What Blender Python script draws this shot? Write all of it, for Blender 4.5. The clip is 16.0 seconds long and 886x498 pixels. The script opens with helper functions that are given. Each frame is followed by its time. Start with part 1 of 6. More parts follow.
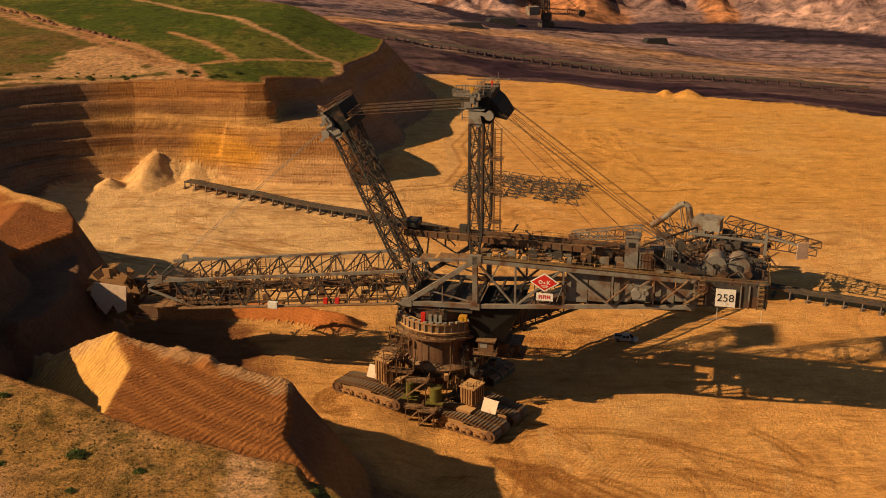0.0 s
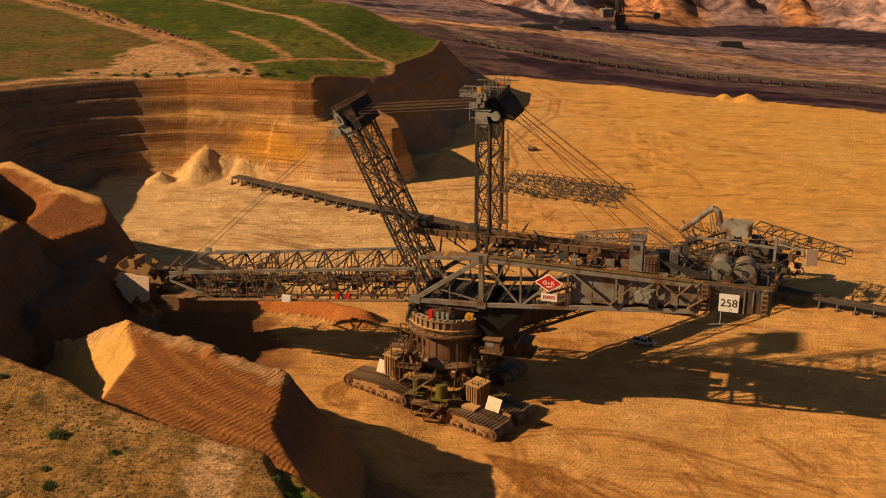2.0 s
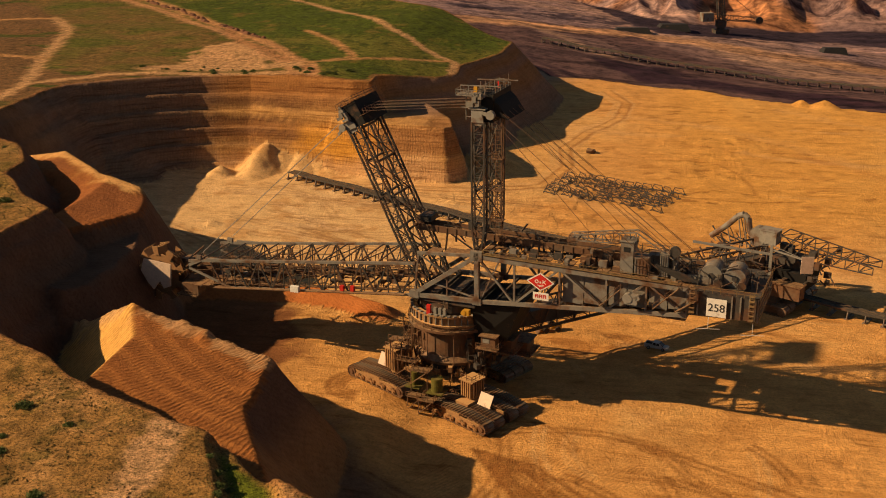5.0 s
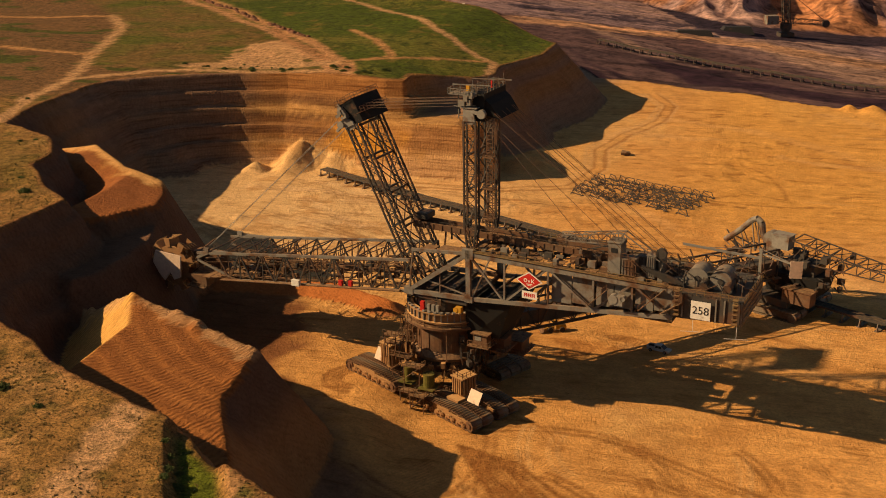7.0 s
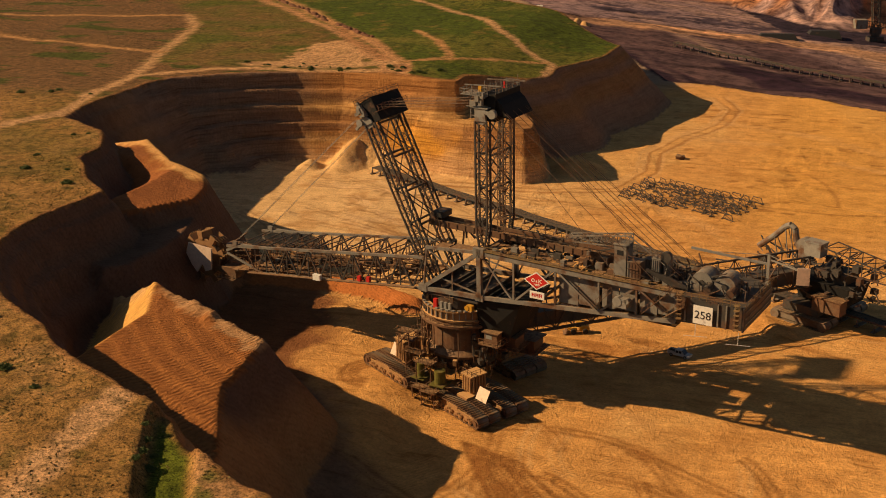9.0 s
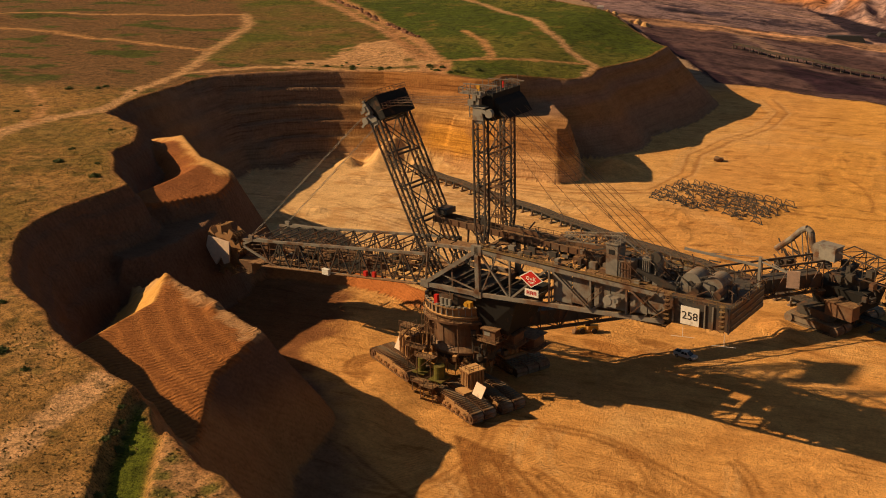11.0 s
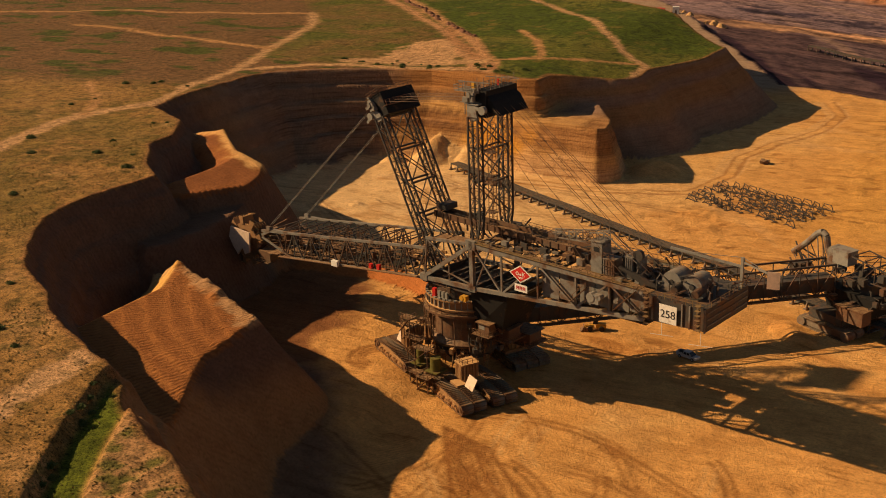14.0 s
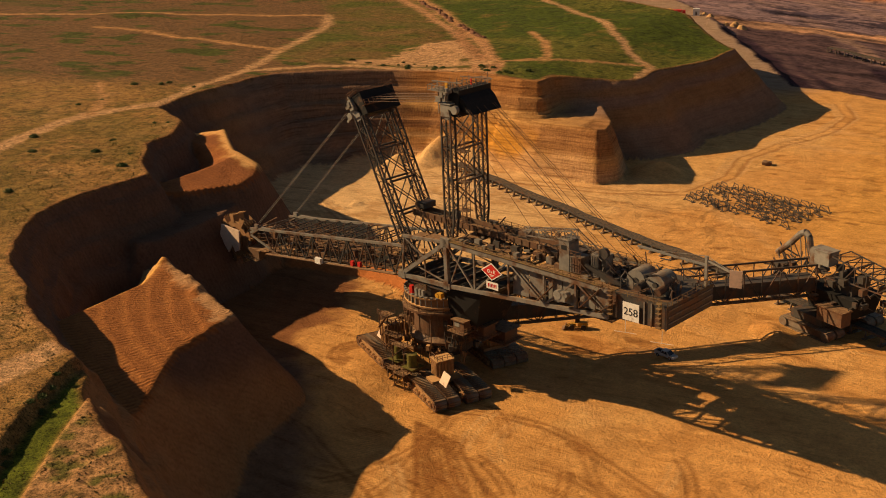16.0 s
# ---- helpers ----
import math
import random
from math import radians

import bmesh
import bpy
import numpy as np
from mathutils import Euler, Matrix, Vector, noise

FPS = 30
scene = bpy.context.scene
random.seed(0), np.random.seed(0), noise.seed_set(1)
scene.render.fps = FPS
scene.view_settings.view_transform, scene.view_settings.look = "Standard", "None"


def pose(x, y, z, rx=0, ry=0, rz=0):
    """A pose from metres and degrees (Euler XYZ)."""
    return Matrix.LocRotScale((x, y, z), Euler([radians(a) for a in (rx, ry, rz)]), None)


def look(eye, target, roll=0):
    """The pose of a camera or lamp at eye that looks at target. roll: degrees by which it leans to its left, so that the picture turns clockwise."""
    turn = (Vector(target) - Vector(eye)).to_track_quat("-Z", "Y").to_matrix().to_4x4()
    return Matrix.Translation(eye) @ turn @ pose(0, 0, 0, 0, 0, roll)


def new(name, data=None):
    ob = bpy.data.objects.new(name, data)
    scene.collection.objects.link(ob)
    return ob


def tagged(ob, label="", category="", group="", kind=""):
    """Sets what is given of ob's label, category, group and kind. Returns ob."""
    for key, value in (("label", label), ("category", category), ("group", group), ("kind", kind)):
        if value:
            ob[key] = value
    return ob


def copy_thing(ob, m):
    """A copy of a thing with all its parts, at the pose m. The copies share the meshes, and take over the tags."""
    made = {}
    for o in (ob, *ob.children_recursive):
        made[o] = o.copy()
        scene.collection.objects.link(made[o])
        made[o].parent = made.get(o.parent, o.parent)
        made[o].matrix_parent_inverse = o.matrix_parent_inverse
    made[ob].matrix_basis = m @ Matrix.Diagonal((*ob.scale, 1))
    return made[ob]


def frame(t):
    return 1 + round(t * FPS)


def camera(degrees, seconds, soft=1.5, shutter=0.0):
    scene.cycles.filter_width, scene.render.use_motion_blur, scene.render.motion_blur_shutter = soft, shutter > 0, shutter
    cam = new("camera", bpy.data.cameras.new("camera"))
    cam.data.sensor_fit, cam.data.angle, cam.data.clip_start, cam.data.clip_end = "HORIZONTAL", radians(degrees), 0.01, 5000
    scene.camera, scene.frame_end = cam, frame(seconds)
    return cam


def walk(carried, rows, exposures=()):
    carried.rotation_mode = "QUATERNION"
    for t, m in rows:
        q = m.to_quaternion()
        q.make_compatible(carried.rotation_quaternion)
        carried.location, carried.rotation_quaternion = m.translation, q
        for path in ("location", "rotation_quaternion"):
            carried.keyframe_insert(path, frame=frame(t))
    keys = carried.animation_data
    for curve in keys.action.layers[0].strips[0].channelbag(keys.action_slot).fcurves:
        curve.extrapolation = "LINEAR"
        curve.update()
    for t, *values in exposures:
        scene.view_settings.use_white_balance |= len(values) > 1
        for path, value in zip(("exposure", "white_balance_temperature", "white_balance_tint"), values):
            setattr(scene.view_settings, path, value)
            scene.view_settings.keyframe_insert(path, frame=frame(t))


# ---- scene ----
cam = camera(41.9, 16.0, soft=1.0)
METRES, EYE, TILT, LEAN, TURN = 126.0, 109.0, -20.2, 0.0, 0.0
ROWS = [
    (0.0, 0.0, 0.0, 0.0, -0.0, 0.0, 0.0),
    (0.5, 0.0305, -0.0047, -0.001, 1.01, 0.02, -0.3),
    (1.0, 0.0615, -0.0088, -0.0016, 2.1, 0.02, -0.63),
    (1.5, 0.0916, -0.0123, -0.0022, 3.19, 0.01, -0.96),
    (2.0, 0.123, -0.0151, -0.0029, 4.39, 0.01, -1.33),
    (2.5, 0.1547, -0.0174, -0.0036, 5.53, -0.01, -1.69),
    (3.0, 0.1866, -0.019, -0.0042, 6.63, -0.01, -2.03),
    (3.5, 0.2188, -0.0202, -0.0044, 7.72, -0.03, -2.37),
    (4.0, 0.2514, -0.0205, -0.0047, 8.81, -0.06, -2.7),
    (6.5, 0.4176, -0.0106, -0.0035, 13.14, -0.22, -3.89),
    (7.0, 0.4511, -0.0067, -0.0021, 14.42, -0.31, -4.33),
    (7.5, 0.4849, -0.0021, -0.0004, 15.69, -0.4, -4.71),
    (8.0, 0.5182, 0.003, 0.0009, 16.96, -0.49, -5.08),
    (8.5, 0.5518, 0.008, 0.0031, 18.16, -0.58, -5.41),
    (9.0, 0.5854, 0.0137, 0.0049, 19.33, -0.67, -5.69),
    (11.5, 0.7443, 0.0416, 0.0156, 24.04, -1.17, -6.77),
    (12.0, 0.7729, 0.0487, 0.0175, 24.55, -1.24, -6.85),
    (12.5, 0.8009, 0.0558, 0.0195, 25.22, -1.32, -6.98),
    (13.0, 0.8282, 0.0631, 0.0211, 26.29, -1.44, -7.27),
    (13.5, 0.8549, 0.0705, 0.0229, 27.45, -1.57, -7.6),
    (14.0, 0.8818, 0.0777, 0.0258, 28.5, -1.72, -7.85),
    (14.5, 0.9079, 0.0852, 0.0279, 29.45, -1.83, -8.1),
    (15.0, 0.9341, 0.093, 0.0299, 30.11, -1.9, -8.22),
    (15.5, 0.9596, 0.1004, 0.0319, 30.31, -1.89, -8.16),
    (16.0, 0.9841, 0.1076, 0.0334, 30.47, -1.87, -8.1),
]
walk(cam, [(t, pose(0, 0, EYE, TILT, LEAN, TURN) @ pose(METRES * x, METRES * y, METRES * z, 90 + pitch, roll, yaw)) for t, x, y, z, yaw, pitch, roll in ROWS],
     exposures=[(0.0, 0.3, 7600, 10), (16.0, 0.3, 7600, 10)])

# ---- light ----
SUN_AZ, SUN_EL = 14.5, 31.5          # the way the shadows fall, degrees from +x; the sun's height
world = bpy.data.worlds.new("sky")
scene.world = world
world.use_nodes = True
wn = world.node_tree.nodes
sky = wn.new("ShaderNodeTexSky")
sky.sky_type, sky.sun_disc = 'NISHITA', False
sky.sun_elevation, sky.sun_rotation = radians(SUN_EL), radians(270 - SUN_AZ)
world.node_tree.links.new(sky.outputs[0], wn["Background"].inputs[0])
wn["Background"].inputs[1].default_value = 0.035
sun = new("sun", bpy.data.lights.new("sun", 'SUN'))
sun.data.energy, sun.data.angle, sun.data.color = 5.0, radians(0.6), (1.0, 0.72, 0.44)
_d = Vector((math.cos(radians(SUN_AZ)) * math.cos(radians(SUN_EL)), math.sin(radians(SUN_AZ)) * math.cos(radians(SUN_EL)), -math.sin(radians(SUN_EL))))
sun.matrix_world = look(Vector((0, 0, 300)) - _d * 100, Vector((0, 0, 300)))


# ---- materials ----
def nodes_of(name, rough=0.8, metal=0.0):
    m = bpy.data.materials.new(name)
    m.use_nodes = True
    nt = m.node_tree
    b = nt.nodes["Principled BSDF"]
    b.inputs["Roughness"].default_value, b.inputs["Metallic"].default_value = rough, metal
    b.inputs["Specular IOR Level"].default_value = 0.3
    return m, nt, b


def noise_node(nt, scale, detail=4.0, rough=0.6, vec=None, dist=0.0):
    n = nt.nodes.new("ShaderNodeTexNoise")
    n.inputs["Scale"].default_value, n.inputs["Detail"].default_value, n.inputs["Roughness"].default_value = scale, detail, rough
    n.inputs["Distortion"].default_value = dist
    if vec is not None:
        nt.links.new(vec, n.inputs["Vector"])
    return n


def ramp(nt, fac, stops):
    r = nt.nodes.new("ShaderNodeValToRGB")
    while len(r.color_ramp.elements) < len(stops):
        r.color_ramp.elements.new(0.5)
    for e, (p, c) in zip(r.color_ramp.elements, stops):
        e.position, e.color = p, (*c, 1) if len(c) == 3 else c
    nt.links.new(fac, r.inputs[0])
    return r


def mix(nt, fac, a, b, mode='MIX'):
    n = nt.nodes.new("ShaderNodeMix")
    n.data_type, n.blend_type = 'RGBA', mode
    for sock, v in ((n.inputs["Factor"], fac), (n.inputs["A"], a), (n.inputs["B"], b)):
        if hasattr(v, "is_linked"):
            nt.links.new(v, sock)
        elif isinstance(v, (int, float)):
            sock.default_value = v
        else:
            sock.default_value = (*v, 1)
    return n.outputs["Result"]


def steel(name, base, dust=(0.25, 0.16, 0.085), rust=(0.085, 0.042, 0.024), dusty=0.35, rusty=0.3, rough=0.6):
    """Painted steel, with rust in blotches and sand dust where faces look up."""
    m, nt, b = nodes_of(name, rough)
    co = nt.nodes.new("ShaderNodeTexCoord").outputs["Object"]
    info = nt.nodes.new("ShaderNodeObjectInfo")
    grain = noise_node(nt, 1.3, 6, 0.65, co)
    blot = noise_node(nt, 0.28, 5, 0.6, co)
    paint = mix(nt, grain.outputs["Fac"], tuple(c * 0.6 for c in base), tuple(min(1, c * 1.35) for c in base))
    r1 = ramp(nt, blot.outputs["Fac"], [(0.62 - rusty * 0.5, (0, 0, 0)), (0.75 - rusty * 0.4, (1, 1, 1))])
    c1 = mix(nt, r1.outputs[0], paint, mix(nt, grain.outputs["Fac"], rust, tuple(c * 1.8 for c in rust)))
    geo = nt.nodes.new("ShaderNodeNewGeometry")
    sep = nt.nodes.new("ShaderNodeSeparateXYZ")
    nt.links.new(geo.outputs["Normal"], sep.inputs[0])
    mul = nt.nodes.new("ShaderNodeMath")
    mul.operation = 'MULTIPLY'
    up = ramp(nt, sep.outputs["Z"], [(0.3, (0.15, 0.15, 0.15)), (0.95, (1, 1, 1))])
    nt.links.new(up.outputs[0], mul.inputs[0])
    d1 = ramp(nt, grain.outputs["Fac"], [(0.55 - dusty * 0.5, (0, 0, 0)), (0.9 - dusty * 0.5, (dusty * 2, dusty * 2, dusty * 2))])
    nt.links.new(d1.outputs[0], mul.inputs[1])
    mul.use_clamp = True
    c2 = mix(nt, mul.outputs[0], c1, dust)
    nt.links.new(c2, b.inputs["Base Color"])
    bump = nt.nodes.new("ShaderNodeBump")
    bump.inputs["Strength"].default_value, bump.inputs["Distance"].default_value = 0.4, 0.06
    nt.links.new(grain.outputs["Fac"], bump.inputs["Height"])
    nt.links.new(bump.outputs[0], b.inputs["Normal"])
    return m


STEEL = steel("grey_steel", (0.19, 0.18, 0.16), dust=(0.32, 0.21, 0.11))
STEEL_DARK = steel("dark_steel", (0.055, 0.050, 0.045), dusty=0.2, rusty=0.25)
STEEL_RUST = steel("brown_steel", (0.12, 0.085, 0.058), dust=(0.33, 0.2, 0.1), dusty=0.45, rusty=0.6)
STEEL_LIGHT = steel("light_grey_steel", (0.24, 0.23, 0.205), dusty=0.3, rusty=0.15)
STEEL_SAND = steel("sand_covered_steel", (0.26, 0.145, 0.065), dust=(0.50, 0.29, 0.125), rust=(0.15, 0.075, 0.035), dusty=0.75, rusty=0.5, rough=0.9)
TRACK = steel("track_steel", (0.17, 0.145, 0.115), dust=(0.36, 0.22, 0.11), dusty=0.42, rusty=0.35, rough=0.5)
HOUSING = steel("black_steel", (0.012, 0.012, 0.012), dusty=0.04, rusty=0.05, rough=0.8)
RAIL = steel("faded_rail_paint", (0.20, 0.13, 0.05), dusty=0.4, rusty=0.4)
YELLOW = steel("yellow_paint", (0.55, 0.28, 0.03), dusty=0.3, rusty=0.1)
GREEN = steel("olive_paint", (0.11, 0.10, 0.02), dusty=0.25, rusty=0.15)
RED = steel("red_paint", (0.55, 0.025, 0.02), dusty=0.05, rusty=0.0)
WHITE = steel("white_paint", (0.75, 0.72, 0.66), dusty=0.1, rusty=0.02)
PINK = steel("pale_panel", (0.62, 0.47, 0.36), dust=(0.5, 0.32, 0.18), dusty=0.2, rusty=0.05)
BLACK = steel("black_paint", (0.02, 0.02, 0.02), dusty=0.05, rusty=0.0)
BELT = steel("rubber_belt", (0.03, 0.028, 0.026), dusty=0.35, rusty=0.0, rough=0.85)


# ---- ground ----
def value_noise(x, y, scale, seed):
    """Smooth noise from -1 to 1 with cells of that many metres."""
    rng = np.random.RandomState(seed)
    tab = rng.rand(256, 256) * 2 - 1
    fx, fy = x / scale, y / scale
    ix, iy = np.floor(fx).astype(int), np.floor(fy).astype(int)
    tx, ty = fx - ix, fy - iy
    tx, ty = tx * tx * (3 - 2 * tx), ty * ty * (3 - 2 * ty)
    a, b = tab[ix % 256, iy % 256], tab[(ix + 1) % 256, iy % 256]
    c, d = tab[ix % 256, (iy + 1) % 256], tab[(ix + 1) % 256, (iy + 1) % 256]
    return (a * (1 - tx) + b * tx) * (1 - ty) + (c * (1 - tx) + d * tx) * ty


def fbm(x, y, scale, seed, octaves=4, gain=0.5):
    out, amp = 0, 1.0
    for i in range(octaves):
        out = out + amp * value_noise(x + 17.3 * i, y - 9.1 * i, scale / 2 ** i, seed + i)
        amp *= gain
    return out


def smooth(a, b, v):
    t = np.clip((v - a) / (b - a), 0, 1)
    return t * t * (3 - 2 * t)


def line_dist(x, y, pts):
    """Distance to an open line."""
    best = np.full(x.shape, 1e9)
    for (ax, ay), (bx, by) in zip(pts[:-1], pts[1:]):
        dx, dy = bx - ax, by - ay
        t = np.clip(((x - ax) * dx + (y - ay) * dy) / (dx * dx + dy * dy), 0, 1)
        best = np.minimum(best, np.hypot(x - ax - t * dx, y - ay - t * dy))
    return best


def poly_dist(x, y, pts):
    """Signed distance to a closed outline, minus inside."""
    best, inside = line_dist(x, y, list(pts) + [pts[0]]), np.zeros(x.shape, bool)
    for (ax, ay), (bx, by) in zip(pts, list(pts[1:]) + [pts[0]]):
        if ay != by:
            cross = ((ay > y) != (by > y)) & (x < (bx - ax) * (y - ay) / (by - ay) + ax)
            inside ^= cross
    return np.where(inside, -best, best)


RIM = [(260, -60), (90, 62), (24, 101), (8, 111), (-9, 120.5), (-16, 126), (-25, 130), (-39, 136.5), (-54, 146), (-67, 154), (-77, 163), (-86, 175),
       (-91.5, 188), (-92, 202), (-90.5, 216), (-100, 224), (-107, 231.5), (-113.5, 241), (-116, 253), (-127, 266), (-149, 280), (-156, 305),
       (-158, 335), (-156, 349), (-141, 358), (-118, 369.5), (-101, 373.5), (-80, 372), (-64, 370), (-58.5, 371), (-60, 385), (-50, 394), (-41, 402), (-35, 411), (-37, 427),
       (-26, 459), (-25, 484), (-45, 508), (-64, 536), (-98, 560), (-157, 601), (-300, 720), (-900, 1300), (-3800, 3800), (-3900, -3900), (260, -3900)]
TERRACE = [(-90, 203), (-76, 198), (-66, 192), (-58.2, 188), (-47, 182.5), (-36, 177), (-25.5, 172.5), (-25, 165), (-24, 154.5), (-20, 146.5), (-16.8, 140.5), (-8, 124),
           (-20, 118), (-60, 140), (-90, 170)]
SPUR = [(-150, 292), (-138, 289), (-119, 277), (-101, 260), (-87.5, 255), (-83, 247), (-81, 239.5), (-86, 225.5), (-95, 219), (-106, 222), (-130, 250)]
SPUR_CREST = [(-150, 291), (-119, 276), (-101, 259), (-88, 254)]
BUTTRESS = [(-70, 364), (-52, 360), (-30.5, 358.5), (-28.5, 361), (-31, 371), (-38, 383), (-46, 396), (-70, 392)]
BENCH = [(-97, 205), (-80, 200), (-76.5, 204), (-75.5, 215), (-76.5, 228), (-80, 237), (-97, 236)]
DITCH = [(9, 86), (2, 97), (-6, 110), (-15, 127)]
BERM = [(-70, 246), (-58, 248), (-45, 248), (-32, 244), (-22, 239)]
EDGE = [(-400, 1100), (-140, 760), (-50, 600), (-15, 532), (4, 526), (30, 518), (54, 508), (101, 487), (144, 469), (176, 449), (320, 370), (900, 60), (2500, -700)]
MOUNDS = [(-106, 352, 5, 3.0), (-95, 354, 6, 3.0), (-93, 362, 9, 8.5), (-81, 363, 8, 5.5), (-70, 362, 6, 3), (-16, 376, 9, 4), (95, 487, 4, 2.5), (104, 484, 6, 3.0), (-90, 303, 3, 0.8), (57, 261, 5, 1.5), (61, 256, 4, 1.3)]


def field_height(x, y):
    return 33 - 0.4 * np.exp(-((x + 93) ** 2 + (y - 213) ** 2) / 60) - 2.5 * smooth(250, 370, y) - 6.0 * smooth(-75, -30, x) * smooth(350, 400, y) + 0.35 * fbm(x, y, 22, 5) + 0.1 * fbm(x, y, 2.5, 6, 2)


def terrain(x, y):
    """Height of the ground, and which kind of ground it is."""
    wob = fbm(x, y, 14, 40, 4, 0.55)
    calm = 1 - 0.8 * smooth(335, 350, y) + 0.45 * smooth(-58, -48, x) * smooth(375, 392, y)      # the far wall is cut straighter
    # the pit's floor, which rises a little towards the far wall, and the long slope beyond its edge
    floor = 0.25 * fbm(x, y, 11, 11) + 0.06 * fbm(x, y, 2.0, 12, 2) + 0.6 * smooth(325, 352, y) * smooth(5, -40, x) + 2.3 * smooth(0, -14, x) * smooth(272, 235, y)
    churn = smooth(0.25, 0.6, fbm(x, y, 30, 501, 2)) * smooth(205, 225, y) + 0.8 * smooth(0, 10, x) * smooth(200, 190, y) * smooth(0.0, 0.5, fbm(x, y, 18, 503, 2))
    floor = floor + churn * (0.30 * np.abs(fbm(x, y, 4.5, 505, 3)) + 0.12 * value_noise(x, y, 1.7, 509))
    past = np.where(y > np.interp(x, [p[0] for p in EDGE], [p[1] for p in EDGE]), 1, -1) * line_dist(x, y, EDGE)
    past = past + 2.0 * fbm(x, y, 25, 77)
    low = -4 * smooth(0, 8, past) - np.clip(0.12 * past, 0, 39) + 0.8 * fbm(x, y, 30, 78)
    floor = floor + np.where(past > 0, low, 0)
    # spoil heaps far behind
    foot = y - np.interp(x, [-300, -40, 33, 70, 165, 244, 327, 700], [1100, 1010, 900, 918, 948, 940, 894, 640])
    cone = np.abs(np.sin(x / 17 + 1.5 * value_noise(x, y, 45, 93))) * 24 + np.abs(np.sin(x / 7.3 + 2 * value_noise(x, y, 25, 94))) * 7
    far = smooth(-4, 3, foot)
    floor = floor + np.where(foot > 0, np.clip(foot * 0.62, 0, 62) * (0.75 + 0.3 * fbm(x, y, 70, 91, 3)) - np.minimum(foot * 0.5, 1) * cone * smooth(0, 50, foot) * 0.5, 0)
    for cx, cy, r, hh in MOUNDS:
        floor = floor + hh * np.clip(1.15 - np.hypot(x - cx, y - cy) / r * (1 + 0.15 * wob), 0, 1)
    # the field, cut off along the rim in slices
    d = poly_dist(x, y, RIM) + 0.9 * wob * calm * smooth(0, 60, y - 60)
    slope = 1.75 - 0.40 * smooth(225, 300, y) + 1.15 * smooth(340, 356, y) - 1.4 * smooth(-62, -45, x) * smooth(368, 390, y)
    drop = np.maximum(d, 0) * slope
    east = smooth(-62, -50, x) * smooth(372, 386, y)
    ledge = drop + (0.75 - 0.6 * east) * np.sin(drop * 2 * np.pi / 6.6 + 0.5 * wob * calm) * smooth(0.3, 1.5, d)
    tread = (drop + 0.9 * value_noise(x, y, 38, 47)) / 5.6
    steps = 5.6 * (np.floor(tread) + smooth(0.42, 1.0, tread - np.floor(tread)))
    ledge = ledge + (steps - ledge) * smooth(338, 352, y) * (1 - east)
    fh = field_height(x, y)
    dl = line_dist(x, y, DITCH) * np.where((x - 9) * 41 + (y - 86) * 24 > 0, 1, -1)
    fh = fh - 2.0 * smooth(-3.6, -2.0, dl) * smooth(4.6, 2.8, dl) - 0.5 * smooth(2.6, 4.0, dl) * smooth(40, 20, dl) + 0.5 * fbm(x, y, 3.5, 60, 3) * smooth(6, 10, dl) * smooth(40, 25, dl)
    field = fh - ledge
    butt = poly_dist(x, y, BUTTRESS) + 0.45 * wob
    bt = 18 + 0.5 * wob - np.maximum(butt, 0) * 2.9
    bt = bt + 0.5 * np.sin(bt * 2 * np.pi / 5.5) * (butt > 0)
    # the terrace that the wheel has left in front, and the spur behind it
    dt = poly_dist(x, y, TERRACE) + 0.35 * wob
    arcs = np.hypot(x - 5, y - 218)
    saw = (arcs + 0.5 * wob) / 4.4
    teeth = 0.2 * (saw - np.floor(saw))
    west = np.maximum((x + 58.2) * 0.905 + (y - 187) * 0.425, x + 52.5)
    crumbs = np.maximum(fbm(x, y, 5, 63, 3), 0) * 1.9 * smooth(3, 0, np.abs(dt + 1)) * (y > 168)
    top = 22.1 - 0.06 * (x + 30) + teeth * (west > 0) - 1.0 * np.maximum(-west, 0) + 0.3 * smooth(3, 0, np.abs(dt)) * (y > 160) + crumbs
    ter = top - np.maximum(dt, 0) * 1.45
    ds = poly_dist(x, y, SPUR) + 0.35 * wob
    sp_top = np.minimum(25.6 - 0.14 * (x + 87), 27.7) + 0.6 * smooth(3, 0, line_dist(x, y, SPUR_CREST) + 0.8 * wob) + 0.3 * wob - 0.25 * np.maximum(-(x + 119), 0) - 0.7 * np.maximum(-(x + 96.5), 0) * smooth(262, 248, y)
    sp_top = sp_top + 0.45 * (np.sin((x * 0.37 + y * 0.93) * 2 * np.pi / 1.7) > 0) * smooth(2.2, 1.4, line_dist(x, y, [(-81.5, 239.5), (-86.5, 226.5)]))
    spur = sp_top - np.maximum(ds, 0) * 1.9
    berm = 5.0 - 0.72 * line_dist(x, y, BERM) + 0.8 * wob
    db = poly_dist(x, y, BENCH) + 0.5 * wob
    bench = 20.8 + 0.4 * wob - np.maximum(db, 0) * 2.0
    pit = np.maximum(np.maximum(np.maximum(floor, bench), berm), np.maximum(ter, spur))
    h = np.maximum(np.maximum(pit, field), bt)
    kind = np.where(d < 0.2, 0, np.where((ter >= h) & (dt < 0.5) | (spur >= h) & (ds < 0.5), 2, np.where(h > floor + 0.3, 3, np.where(past > 0, 4, 1))))
    return h, kind, d, past, far, dl


def axis(parts):
    out = [parts[0][0]]
    for a, b, step in parts:
        n = max(1, int(round((b - a) / step)))
        out += [a + (b - a) * (i + 1) / n for i in range(n)]
    return np.array(out)


